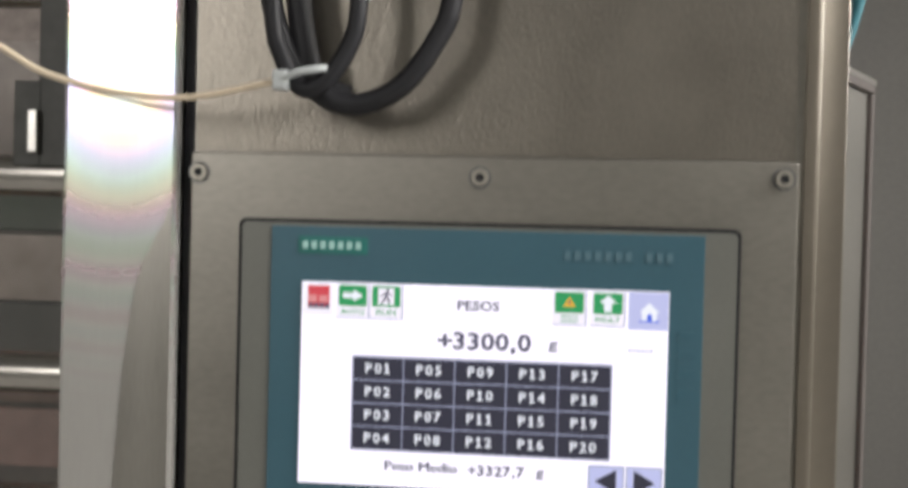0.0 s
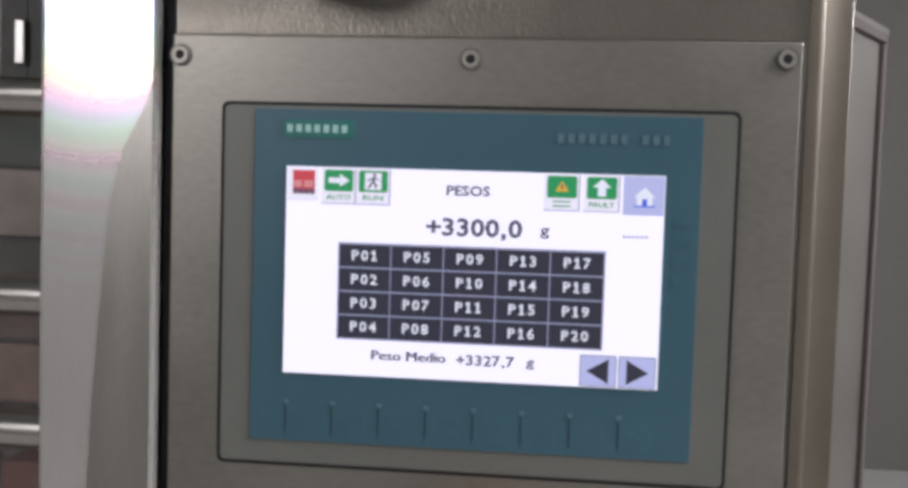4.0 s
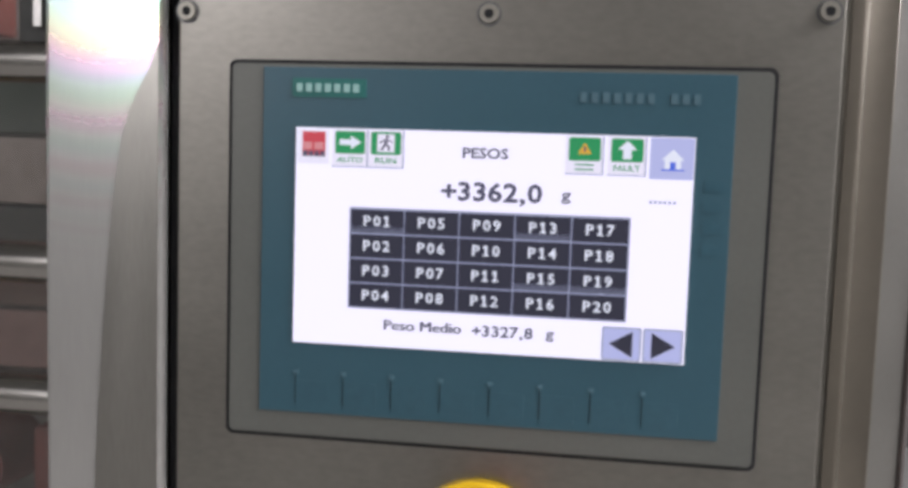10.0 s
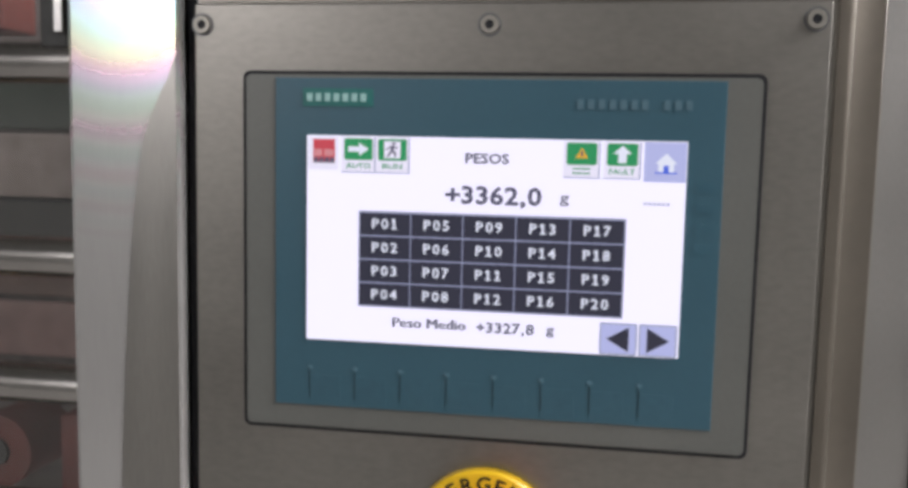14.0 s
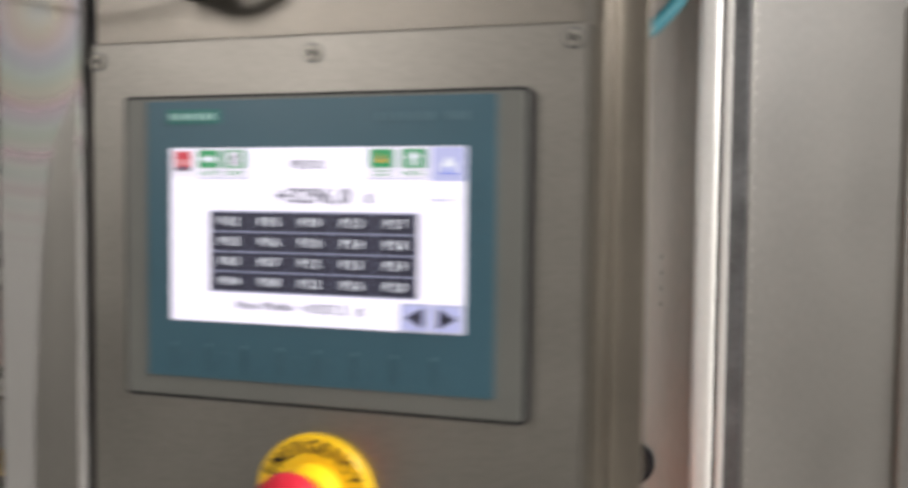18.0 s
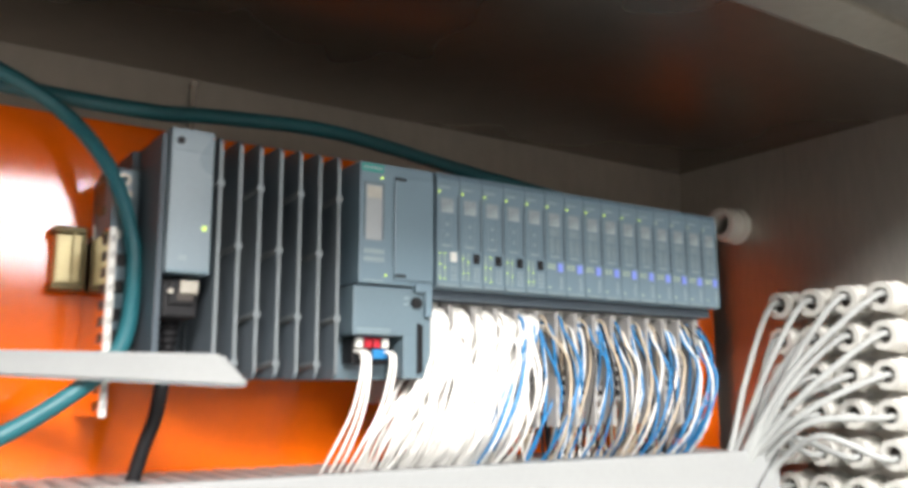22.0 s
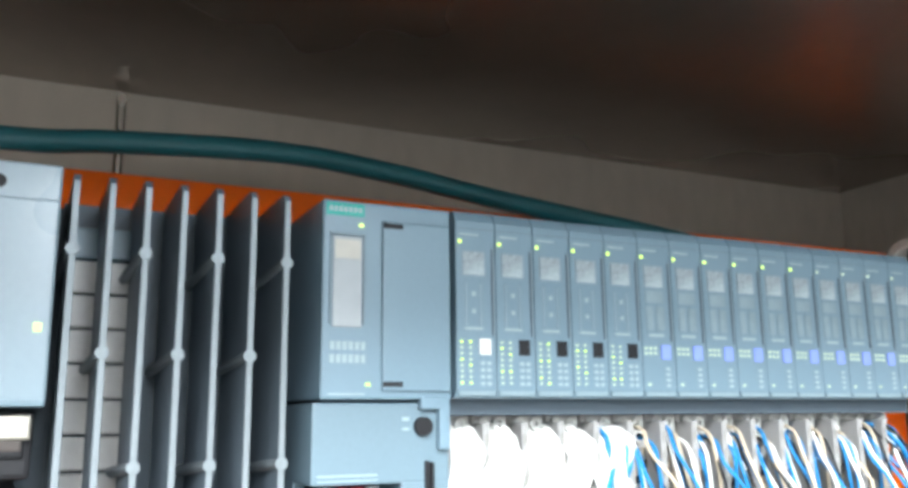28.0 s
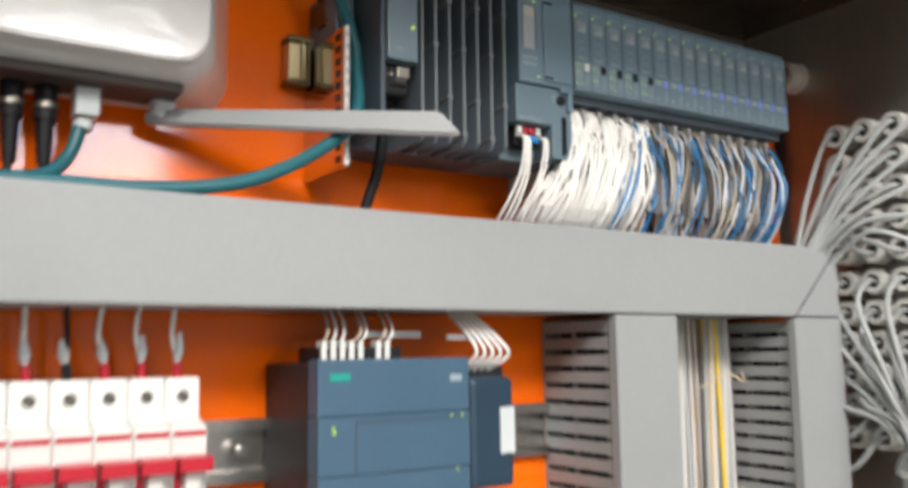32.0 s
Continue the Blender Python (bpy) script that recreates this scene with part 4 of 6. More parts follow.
rnd = random.Random(4)
for x, z, c, r in spots:
    j = lambda s: rnd.uniform(-s, s)
    if r < 5:
        end = Vector((-0.016 + 0.004 * c + j(0.006), 0.736 + 0.004 * r + j(0.005), 1.684 - 0.002 * r))
        out = Vector((x - 0.002, 0.779, z - 0.002))
        mid = out.lerp(end, 0.5) + Vector((j(0.003), -0.004 - 0.002 * c, 0.004 + 0.003 * (r - 1) + j(0.003)))
        pts = [(x, 0.803, z), out, mid, end, end + Vector((-0.012, -0.006, -0.02))]
    else:
        a, rad = rnd.uniform(0, 6.28), 0.0120 * math.sqrt(rnd.random())
        cx, cy = 0.0545 + rad * math.cos(a), 0.762 + rad * math.sin(a)
        low = rnd.uniform(1.03, 1.08)
        pts = [(x, 0.803, z), (x, 0.779, z - 0.001), (x * 0.9 + 0.002, 0.766 + j(0.004), z - 0.022), (x * 0.45 + cx * 0.55, 0.760 + j(0.004), (z - 0.02) * 0.45 + 1.535 * 0.55), (cx, cy, 1.511), (cx + j(0.003), cy + j(0.003), 1.43), (cx * 0.98, cy, 1.362), (cx - 0.010 + j(0.004), cy, 1.28), (cx - 0.022, cy, 1.19), (cx - 0.035, cy, low)]
        if r > 8 and c < 2:
            pts = [(x, 0.803, z), (x, 0.778, z - 0.001), (x - 0.012, 0.768, z - 0.02), (-0.045 + j(0.004), 0.775 + j(0.005), z - 0.045), (-0.062, 0.772, z - 0.06)]
    single("sensor_cable", tube(pts, 0.0021, 8, 6), GREY_CABLE, pts[0], "thin grey sensor cable that leaves a gland", "cable", "sensor cables", smooth=True)
for k, (z, dx) in enumerate(((1.511, 0), (1.362, -0.001), (1.268, -0.011), (1.192, -0.022))):
    c = (0.0545 + dx, 0.762, z)
    t = thing("cable_tie", c, "white nylon cable tie round the grey cables", "cable tie", "ties on the cable bundle")
    part("band", ring((c[0], c[1], z - 0.002), (c[0], c[1], z + 0.002), 0.0156, 0.0141, 20), NYLON, t)
    part("head", block(c[0] + 0.008, c[0] + 0.0138, c[1] - 0.0155, c[1] - 0.0095, z - 0.003, z + 0.003, 0.0008), NYLON, t)
bush = thing("wall_bush", (-0.0665, 0.81, 1.851), "pale grey open cable bush in the inner wall", "cable bush")
part("collar", ring((-0.0665, 0.8119, 1.851), (-0.0665, 0.792, 1.851), 0.0128, 0.0082, 28), NYLON, bush, smooth=True)
part("flange", ring((-0.0665, 0.8119, 1.851), (-0.0665, 0.806, 1.851), 0.0142, 0.0082, 28), NYLON, bush, smooth=True)
grom = thing("wall_grommet", (0.09, 0.81, 1.17), "large black rubber grommet in the inner wall", "grommet")
part("rim", ring((0.09, 0.8119, 1.17), (0.09, 0.800, 1.17), 0.027, 0.020, 28), BLACK, grom, smooth=True)
part("membrane", rod((0.09, 0.811, 1.17), (0.09, 0.806, 1.17), 0.020, 28), RUBBER, grom)
ink_marks = mat("pen_marks", (0.17, 0.16, 0.14), 0.6)
marks = thing("pen_marks", (0.118, 0.8118, 1.38), "small dark pen marks on the steel wall", "pen marks")
for k in range(4):
    z = 1.445 - 0.021 * k
    part("mark", joined(block(0.1195, 0.1210, 0.8112, 0.8120, z, z + 0.006), block(0.118, 0.1222, 0.8112, 0.8120, z + 0.002, z + 0.003)), ink_marks, marks)

def hat(y0, y1, z):
    """Top hat rail along y, open to the front."""
    a = [(-0.0850, -0.0125), (-0.0785, -0.0125), (-0.0785, -0.0180), (-0.0772, -0.0180), (-0.0772, -0.0112), (-0.0837, -0.0112)]
    return plate_xz([(x, z + h) for x, h in a] + [(x, z - h) for x, h in a[::-1]], y0, y1)


# ---- I/O station: modules, base units and wires ----
MW = 0.01487


def io_module(k):
    y0 = 0.4918 + MW * k
    y1 = y0 + MW - 0.00022
    F = -0.0070
    m = thing("io_module", (-0.07, y0, 1.776), "slim slate grey I/O module with " + ("a blue code mark" if k > 4 else "a white code mark" if k == 0 else "a black code mark"), "I/O module", "I/O modules on the rail")
    body = bmesh.new()
    outline = [(-0.070, 1.776), (F - 0.002, 1.776), (F, 1.7785), (F, 1.8345), (F - 0.0022, 1.8382), (-0.070, 1.8382)]
    f = body.faces.new([body.verts.new((x, y0, z)) for x, z in outline])
    got = bmesh.ops.extrude_face_region(body, geom=[f])
    bmesh.ops.translate(body, verts=[v for v in got["geom"] if isinstance(v, bmesh.types.BMVert)], vec=(0, y1 - y0, 0))
    bmesh.ops.recalc_face_normals(body, faces=body.faces)
    bmesh.ops.bevel(body, geom=body.edges[:], offset=0.00022, segments=1, affect="EDGES")
    part("body", body, PLC_LIGHT, m)
    part("code_patch", block(F, F + 0.0003, y0 + 0.0024, y0 + 0.0106, 1.8162, 1.8242), PATCH, m, "mottled pale square label")
    part("release_slot", block(F - 0.0002, F + 0.0003, y1 - 0.0015, y1 - 0.0010, 1.7965, 1.8255), PLC_DARK, m)
    part("release_lip", block(F, F + 0.0004, y1 - 0.0010, y1 - 0.0007, 1.7965, 1.8260), PLC_PALE, m)
    # wiring diagram printed under the square
    if k < 5:
        for a in range(2):
            part("diagram_line", block(F, F + 0.0002, y0 + 0.0036 + 0.0054 * a, y0 + 0.00385 + 0.0054 * a, 1.7995, 1.8135), PRINT, m)
            part("diagram_mark", block(F, F + 0.0002, y0 + 0.0058, y0 + 0.0072, 1.8035 + 0.0058 * a, 1.8050 + 0.0058 * a), PRINT, m)
        part("diagram_bar", block(F, F + 0.0002, y0 + 0.0030, y0 + 0.0098, 1.7980, 1.7990), PRINT, m)
    else:
        part("diagram_panel", block(F, F + 0.0002, y0 + 0.0026, y0 + 0.0106, 1.8105, 1.8150), PRINT_DIM, m)
        for a in range(2):
            part("diagram_panel", block(F, F + 0.0002, y0 + 0.0026 + 0.0046 * a, y0 + 0.0058 + 0.0048 * a, 1.8005, 1.8092), PRINT_DIM, m)
        part("diagram_bar", block(F, F + 0.0002, y0 + 0.0032, y0 + 0.0100, 1.7980, 1.7992), PRINT, m)
    part("foot_label", block(F, F + 0.0002, y0 + 0.0008, y1 - 0.0006, 1.7768, 1.7783), PRINT_DIM, m)
    part("edge_line", block(F, F + 0.0002, y0 + 0.0004, y1 - 0.0004, 1.8318, 1.8322), PLC, m)
    part("label_bar", block(F, F + 0.0002, y0 + 0.0015, y0 + 0.0085, 1.8296, 1.8303), PRINT, m)
    part("status_light", block(F, F + 0.0003, y0 + 0.0009, y0 + 0.0021, 1.8268, 1.8280), LED_GREEN if k < 11 else LED_PALE, m)
    mark = (WHITE, BLACK, BLACK, BLACK, BLACK)[k] if k < 5 else BLUE_MARK
    part("code_mark", block(F, F + 0.0004, y0 + 0.0084, y0 + 0.0125, 1.7900, 1.7952), mark, m)
    if k < 5:
        for a in range(2):
            for b in range(8):
                part("led", block(F, F + 0.0003, y0 + 0.0014 + 0.0032 * a, y0 + 0.0023 + 0.0032 * a, 1.7937 - 0.0019 * b, 1.7945 - 0.0019 * b), LED_GREEN if (a * 8 + b * 5 + k * 3) % 7 < 2 else LED_PALE, m)
        for a in range(2):
            for b in range(4):
                part("number_bar", block(F, F + 0.0002, y0 + 0.0086 + 0.0024 * a, y0 + 0.0102 + 0.0024 * a, 1.7800 + 0.0022 * b, 1.7812 + 0.0022 * b), PRINT, m)
    else:
        for a in range(3):
            for b in range(2):
                part("led", block(F, F + 0.0003, y0 + 0.0010 + 0.0021 * a, y0 + 0.0021 + 0.0021 * a, 1.7916 + 0.0018 * b, 1.7926 + 0.0018 * b), LED_PALE, m)
        part("led", block(F, F + 0.0003, y0 + 0.0018, y0 + 0.0030, 1.7804, 1.7814), LED_PALE, m)
        for b in range(4):
            part("number_bar", block(F, F + 0.0002, y0 + 0.0100, y0 + 0.0120, 1.7800 + 0.0020 * b, 1.7811 + 0.0020 * b), PRINT, m)
    return m


def base_unit(k):
    y0 = 0.4918 + MW * k
    y1 = y0 + MW - 0.0004
    u = thing("base_unit", (-0.08, y0, 1.700), "pale grey terminal base unit under an I/O module", "base unit", "base units on the rail")
    part("body", joined(block(-0.084, -0.040, y0, y1, 1.716, 1.7755, 0.0006), block(-0.0415, -0.027, y0 + 0.0004, y1 - 0.0004, 1.758, 1.7705, 0.0006)), TERMINAL, u)
    # darker plastic paints the shade that falls under the module
    part("front_lip", block(-0.0415, -0.0165, y0, y1 + 0.0003, 1.7706, 1.7759), PLC_DARK, u, "slate lip, the shade under the module in its colour")
    part("push_strip", block(-0.0280, -0.0185, y0 + 0.0004, y0 + 0.0030, 1.7020, 1.7680, 0.0004), GREY_TERMINAL, u, "grey strip of push-in terminals")
    for b in range(9):
        part("push_hole", block(-0.0187, -0.0182, y0 + 0.0010, y0 + 0.0024, 1.7060 + 0.0068 * b, 1.7098 + 0.0068 * b), GREY_FRONT, u)
    for a in range(2):
        for b in range(2):
            y, z = y0 + 0.0040 + 0.0062 * a, 1.7676 - 0.0052 * b
            part("wire_entry", ring((-0.0272, y, z), (-0.0255, y, z), 0.0024, 0.0013, 8), NYLON, u)
    for a in range(2):
        for b in range(6):
            part("clamp_hole", block(-0.0404, -0.0396, y0 + 0.0025 + 0.006 * a, y0 + 0.0060 + 0.006 * a, 1.7200 + 0.006 * b, 1.7232 + 0.006 * b), BLACK, u)
    return u


def wire_bundle(k):
    y0 = 0.4918 + MW * k
    white = k < 5
    w = thing("wire_bundle", (-0.03, y0 + MW / 2, 1.684), "bundle of white wires from base unit into duct" if white else "loose blue, white and black wires from base unit into duct", "wires", "wire bundles of the I/O station")
    r = random.Random(100 + k)
    loose = [BLUE, WIRE_WHITE, BLUE, BEIGE, BLACK, BLUE] if k % 3 else [BLUE, WIRE_WHITE, BLACK, BLUE, BEIGE, WIRE_WHITE]
    for i in range(30 if white else 11):
        ys = y0 + 0.0030 + (MW - 0.0040) * r.random()
        x0 = -0.026 + 0.005 * r.random()
        z0 = 1.7665 - 0.0075 * r.random()
        radius = 0.00105
        if white:
            ye = 0.478 + 0.0165 * k + r.uniform(-0.013, 0.013)
            bulge = -0.016 + r.uniform(-0.010, 0.011)
            mid = (bulge, ys + (ye - ys) * 0.45 + r.uniform(-0.005, 0.005), 1.730 + r.uniform(-0.008, 0.008))
            m = WIRE_WHITE if k < 4 or i % 3 else r.choice((BLUE, WIRE_WHITE, BLACK))
        elif i < 6:
            # front wires slant away from the terminals, then fall into the duct
            ys = y0 + 0.0030 + (MW - 0.0055) * (i + r.random()) / 6
            slant = r.uniform(0.002, 0.011)
            ye = ys + slant + r.uniform(-0.013, 0.003)
            bulge = -0.017 + r.uniform(-0.009, 0.008)
            mid = (bulge, ys + slant, 1.728 + r.uniform(-0.008, 0.010))
            m = loose[i]
            radius = 0.0006 if m is BLACK else 0.0008
        else:
            # pale wires close to the plate, in the shade of the front ones
            x0 -= 0.010
            ye = ys + r.uniform(-0.010, 0.006)
            bulge = -0.044 + r.uniform(-0.008, 0.008)
            mid = (bulge, (ys + ye) / 2 + r.uniform(-0.004, 0.004), 1.724 + r.uniform(-0.008, 0.008))
            m = r.choice((BEIGE, BEIGE, BLACK, WIRE_WHITE))
        ye = ye if ye < 0.708 else 0.708 - 0.022 * r.random()
        top = (x0 + 0.006, ys, z0 - 0.009)
        part("wire", tube([(x0 - 0.006, ys, z0 + 0.001), (x0 + 0.002, ys, z0 - 0.001), top, mid, (bulge - 0.006, ye, 1.698), (-0.045, ye + r.uniform(-0.004, 0.004), 1.672)], radius, 5, 4), m, w)


for k in range(15):
    io_module(k)
    base_unit(k)
    wire_bundle(k)
endc = thing("wire_loop", (-0.03, 0.72, 1.70), "loop of blue and black wires beside the end bracket", "wires")
for i, (m, dy) in enumerate(((BLUE, 0.0), (BLACK, 0.003), (BLACK, -0.004))):
    part("wire", tube([(-0.034, 0.694 + dy, 1.766), (-0.022, 0.702 + dy, 1.7645 + 0.5 * dy), (-0.016, 0.711 + dy, 1.752), (-0.016, 0.713 + dy, 1.732), (-0.020, 0.709 + dy, 1.705), (-0.05, 0.706 + dy, 1.672)], 0.0008 if m is BLACK else 0.0010, 6, 6), m, endc)
endb = thing("end_bracket", (-0.07, 0.719, 1.72), "pale beige end bracket of the rail", "end bracket")
part("bracket", joined(block(-0.084, -0.046, 0.7160, 0.738, 1.690, 1.774, 0.0015), block(-0.050, -0.040, 0.7160, 0.725, 1.695, 1.7735, 0.001)), TERMINAL, endb)
rail = thing("mounting_rail", (-0.085, 0.55, 1.765), "galvanised steel top hat rail on the plate", "mounting rail", "mounting rails")
part("hat", hat(0.335, 0.735, 1.7855), STEEL_BRIGHT, rail)

def lathe(at, rings, seg=14):
    """A turned shape about an upright axis; rings are (height, radius)."""
    bm = bmesh.new()
    loops = [[bm.verts.new((at[0] + r * math.cos(2 * math.pi * i / seg), at[1] + r * math.sin(2 * math.pi * i / seg), z)) for i in range(seg)] for z, r in rings]
    for u, v in zip(loops, loops[1:]):
        for i in range(seg):
            bm.faces.new((u[i], u[(i + 1) % seg], v[(i + 1) % seg], v[i]))
    bm.faces.new(loops[0])
    bm.faces.new(loops[-1][::-1])
    bmesh.ops.recalc_face_normals(bm, faces=bm.faces)
    return bm


# ---- box controller with cooling fins ----
ctl = thing("box_controller", (-0.085, 0.42, 1.728), "dark slate box controller with tall cooling fins", "controller")
part("housing", block(-0.0825, -0.052, 0.346, 0.4905, 1.729, 1.8375, 0.001), PLC_DARK, ctl)
part("fin_root", block(-0.052, -0.048, 0.3735, 0.446, 1.7285, 1.838), PLC_DARK, ctl)
FINS = (0.3755, 0.3850, 0.3948, 0.4050, 0.4152, 0.4255, 0.4358)
for y in FINS:
    bm = plate_xz([(-0.048, 1.728), (-0.0125, 1.728), (-0.0100, 1.7305), (-0.0100, 1.8362), (-0.0125, 1.8385), (-0.048, 1.8385)], 0, 0.0019)
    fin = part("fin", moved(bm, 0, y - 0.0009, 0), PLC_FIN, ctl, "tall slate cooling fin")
    part("fin_edge", block(-0.0101, -0.0096, y - 0.00085, y + 0.00095, 1.7308, 1.8359, 0.0002), FIN_EDGE, fin, "front edge of the fin, caught light in its colour")
for i, y in enumerate(FINS):
    for z in ((1.8165,) if i == 0 else (1.8165, 1.757) if i % 2 == 0 else (1.788, 1.735)):
        part("fin_pin", joined(rod((-0.049, y - 0.0028, z - 0.0030), (-0.0105, y - 0.0004, z), 0.0016, 8), rod((-0.0112, y, z), (-0.0092, y, z), 0.0019, 12)), FIN_EDGE, ctl, smooth=True)
for k in range(9):
    part("vent_slat", block(-0.0482, -0.0440, 0.3765, 0.3975, 1.7335 + 0.0108 * k, 1.7436 + 0.0108 * k, 0.0008), TERMINAL if k < 8 else PLC, ctl)
pc = part("supply_cover", joined(block(-0.080, -0.0085, 0.3520, 0.3718, 1.7740, 1.8395, 0.0008)), PLC_COVER, ctl, "smooth supply cover, its sheen put into a paler colour")
part("cover_hole", rod((-0.0086, 0.3562, 1.8335), (-0.0078, 0.3562, 1.8335), 0.0018, 14), BLACK, pc)
part("cover_line", block(-0.0086, -0.0082, 0.3524, 0.3714, 1.8290, 1.8294), PLC, pc)
part("status_light", block(-0.0086, -0.0081, 0.3674, 0.3694, 1.7932, 1.7955), LED_GREEN, pc, "lit yellow-green status field")
part("print_bar", block(-0.0086, -0.0082, 0.3580, 0.3586, 1.7790, 1.7815), PRINT, pc)
part("print_bar", block(-0.0086, -0.0082, 0.3600, 0.3606, 1.7790, 1.7815), PRINT, pc)
part("cover_foot", block(-0.0300, -0.0080, 0.3522, 0.3716, 1.7735, 1.7752, 0.0004), PLC, pc)
part("flank", block(-0.080, -0.012, 0.3490, 0.3518, 1.731, 1.8370, 0.0005), PLC_DARK, ctl)
part("plug", joined(block(-0.055, -0.016, 0.3535, 0.3695, 1.7545, 1.7720, 0.0015), block(-0.045, -0.0145, 0.3560, 0.3675, 1.7600, 1.7715, 0.001)), BLACK, ctl, "black supply plug")
part("plug_screw", rod((-0.016, 0.3565, 1.7660), (-0.0135, 0.3565, 1.7660), 0.0012, 12), STEEL_DULL, ctl)
part("plug_latch", block(-0.0165, -0.0132, 0.3605, 0.3690, 1.7648, 1.7714, 0.0008), STEEL_DULL, ctl, "silvery plug latch")
part("plug_lever", block(-0.0165, -0.0140, 0.3595, 0.3670, 1.7618, 1.7660, 0.0008), RUBBER, ctl)
part("strain_relief", lathe((-0.030, 0.3610), [(1.7550 - 0.00175 * k, 0.0062 - 0.0003 * k - (0.0012 if k % 2 else 0)) for k in range(13)]), BLACK, ctl, smooth=True)
part("supply_cable", tube([(-0.030, 0.3608, 1.752), (-0.032, 0.3605, 1.732), (-0.036, 0.359, 1.712), (-0.040, 0.355, 1.696), (-0.045, 0.350, 1.672)], 0.0034, 10), BLACK, ctl, "black supply cable", smooth=True)
cp = part("processor", joined(block(-0.080, -0.0085, 0.4468, 0.4905, 1.7755, 1.8378, 0.0008)), PLC_LIGHT, ctl, "slate processor block")
part("name_label", block(-0.0086, -0.0081, 0.4476, 0.4602, 1.8328, 1.8368), TEAL_LABEL, cp, "green name label")
for k in range(7):
    part("name_bar", block(-0.0082, -0.0079, 0.4486 + 0.0016 * k, 0.4497 + 0.0016 * k, 1.8340, 1.8356), PRINT, cp)
part("card_window", block(-0.0088, -0.0080, 0.4500, 0.4596, 1.7975, 1.8262, 0.0004), mat("silvery_card_foil", (0.36, 0.39, 0.41), 0.55, 0.0, 0.03, 12, 0.12, spec=0.25), cp, "silvery card slot window")
part("window_top", block(-0.0081, -0.0078, 0.4506, 0.4590, 1.8190, 1.8250), mat("pale_card_edge", (0.46, 0.45, 0.40), 0.5, 0, 0.02, 20, 0.1), cp, "pale card edge behind the window")
part("window_frame", joined(block(-0.0088, -0.0077, 0.4598, 0.4606, 1.7985, 1.8262), block(-0.0088, -0.0077, 0.4490, 0.4498, 1.7985, 1.8262), block(-0.0088, -0.0077, 0.4490, 0.4606, 1.8264, 1.8272)), PLC, cp)
part("flap", block(-0.0086, -0.0070, 0.4662, 0.4898, 1.7780, 1.8320, 0.0007), PLC_LIGHT, cp, "smooth hinged flap")
for z in (1.8296, 1.7793):
    part("flap_slot", block(-0.0072, -0.0068, 0.4664, 0.4730, z, z + 0.0016), BLACK, cp)
for z in (1.7905, 1.7865):
    for k in range(6):
        part("model_bar", block(-0.0087, -0.0082, 0.4494 + 0.0020 * k, 0.4509 + 0.0020 * k, z, z + 0.0026), PRINT, cp)
part("cover_line", block(-0.0087, -0.0082, 0.4490, 0.4610, 1.7768, 1.7773), PRINT, cp)
part("status_light", block(-0.0087, -0.0081, 0.4586, 0.4600, 1.8295, 1.8306), LED_GREEN, cp)
part("status_light", block(-0.0087, -0.0081, 0.4612, 0.4626, 1.7795, 1.7805), LED_GREEN, cp)
lo = part("lower_block", joined(block(-0.080, -0.0105, 0.4450, 0.4905, 1.7500, 1.7745, 0.0008), block(-0.080, -0.0105, 0.4740, 0.4905, 1.7285, 1.7505, 0.0008), block(-0.080, -0.030, 0.4450, 0.4745, 1.7285, 1.7505)), PLC, ctl, "slate connector block")
part("button", rod((-0.0106, 0.4810, 1.7672), (-0.0085, 0.4810, 1.7672), 0.0030, 16), BLACK, lo)
part("bracket", joined(block(-0.0106, -0.0075, 0.4795, 0.4870, 1.7725, 1.7765, 0.0005), block(-0.0106, -0.0075, 0.4858, 0.4895, 1.7600, 1.7765, 0.0005)), PLC_LIGHT, lo)
part("slot_lever", joined(block(-0.0107, -0.0095, 0.4818, 0.4832, 1.7310, 1.7565), block(-0.0104, -0.0090, 0.4836, 0.4846, 1.7320, 1.7560)), BLACK, lo)
for y0, y1, z0, z1 in ((0.4470, 0.4660, 1.7525, 1.7530), (0.4470, 0.4660, 1.7510, 1.7514), (0.4742, 0.4766, 1.7690, 1.7700), (0.4742, 0.4766, 1.7660, 1.7668)):
    part("print_bar", block(-0.0107, -0.0103, y0, y1, z0, z1), PRINT, lo)
soc = part("terminal_socket", block(-0.034, -0.0185, 0.4490, 0.4700, 1.7360, 1.7490, 0.0006), BLACK, ctl)
for k, m in enumerate((NYLON, RED, RED, NYLON)):
    part("terminal", block(-0.0190, -0.0165, 0.4500 + 0.0050 * k, 0.4540 + 0.0050 * k, 1.7440, 1.7488, 0.0004), m, soc)
part("terminal", block(-0.0190, -0.0165, 0.4600, 0.4680, 1.7385, 1.7432, 0.0004), BLUE, soc)
for k, (y, ye) in enumerate(((0.4505, 0.438), (0.4525, 0.443), (0.4545, 0.447), (0.4665, 0.452), (0.4690, 0.456))):
    part("supply_wire", tube([(-0.020, y, 1.743), (-0.010, y, 1.738), (-0.009, y * 0.6 + ye * 0.4, 1.715), (-0.018, ye, 1.692), (-0.045, ye, 1.670)], 0.0009, 6, 5), WIRE_WHITE, ctl, "white wire", smooth=True)

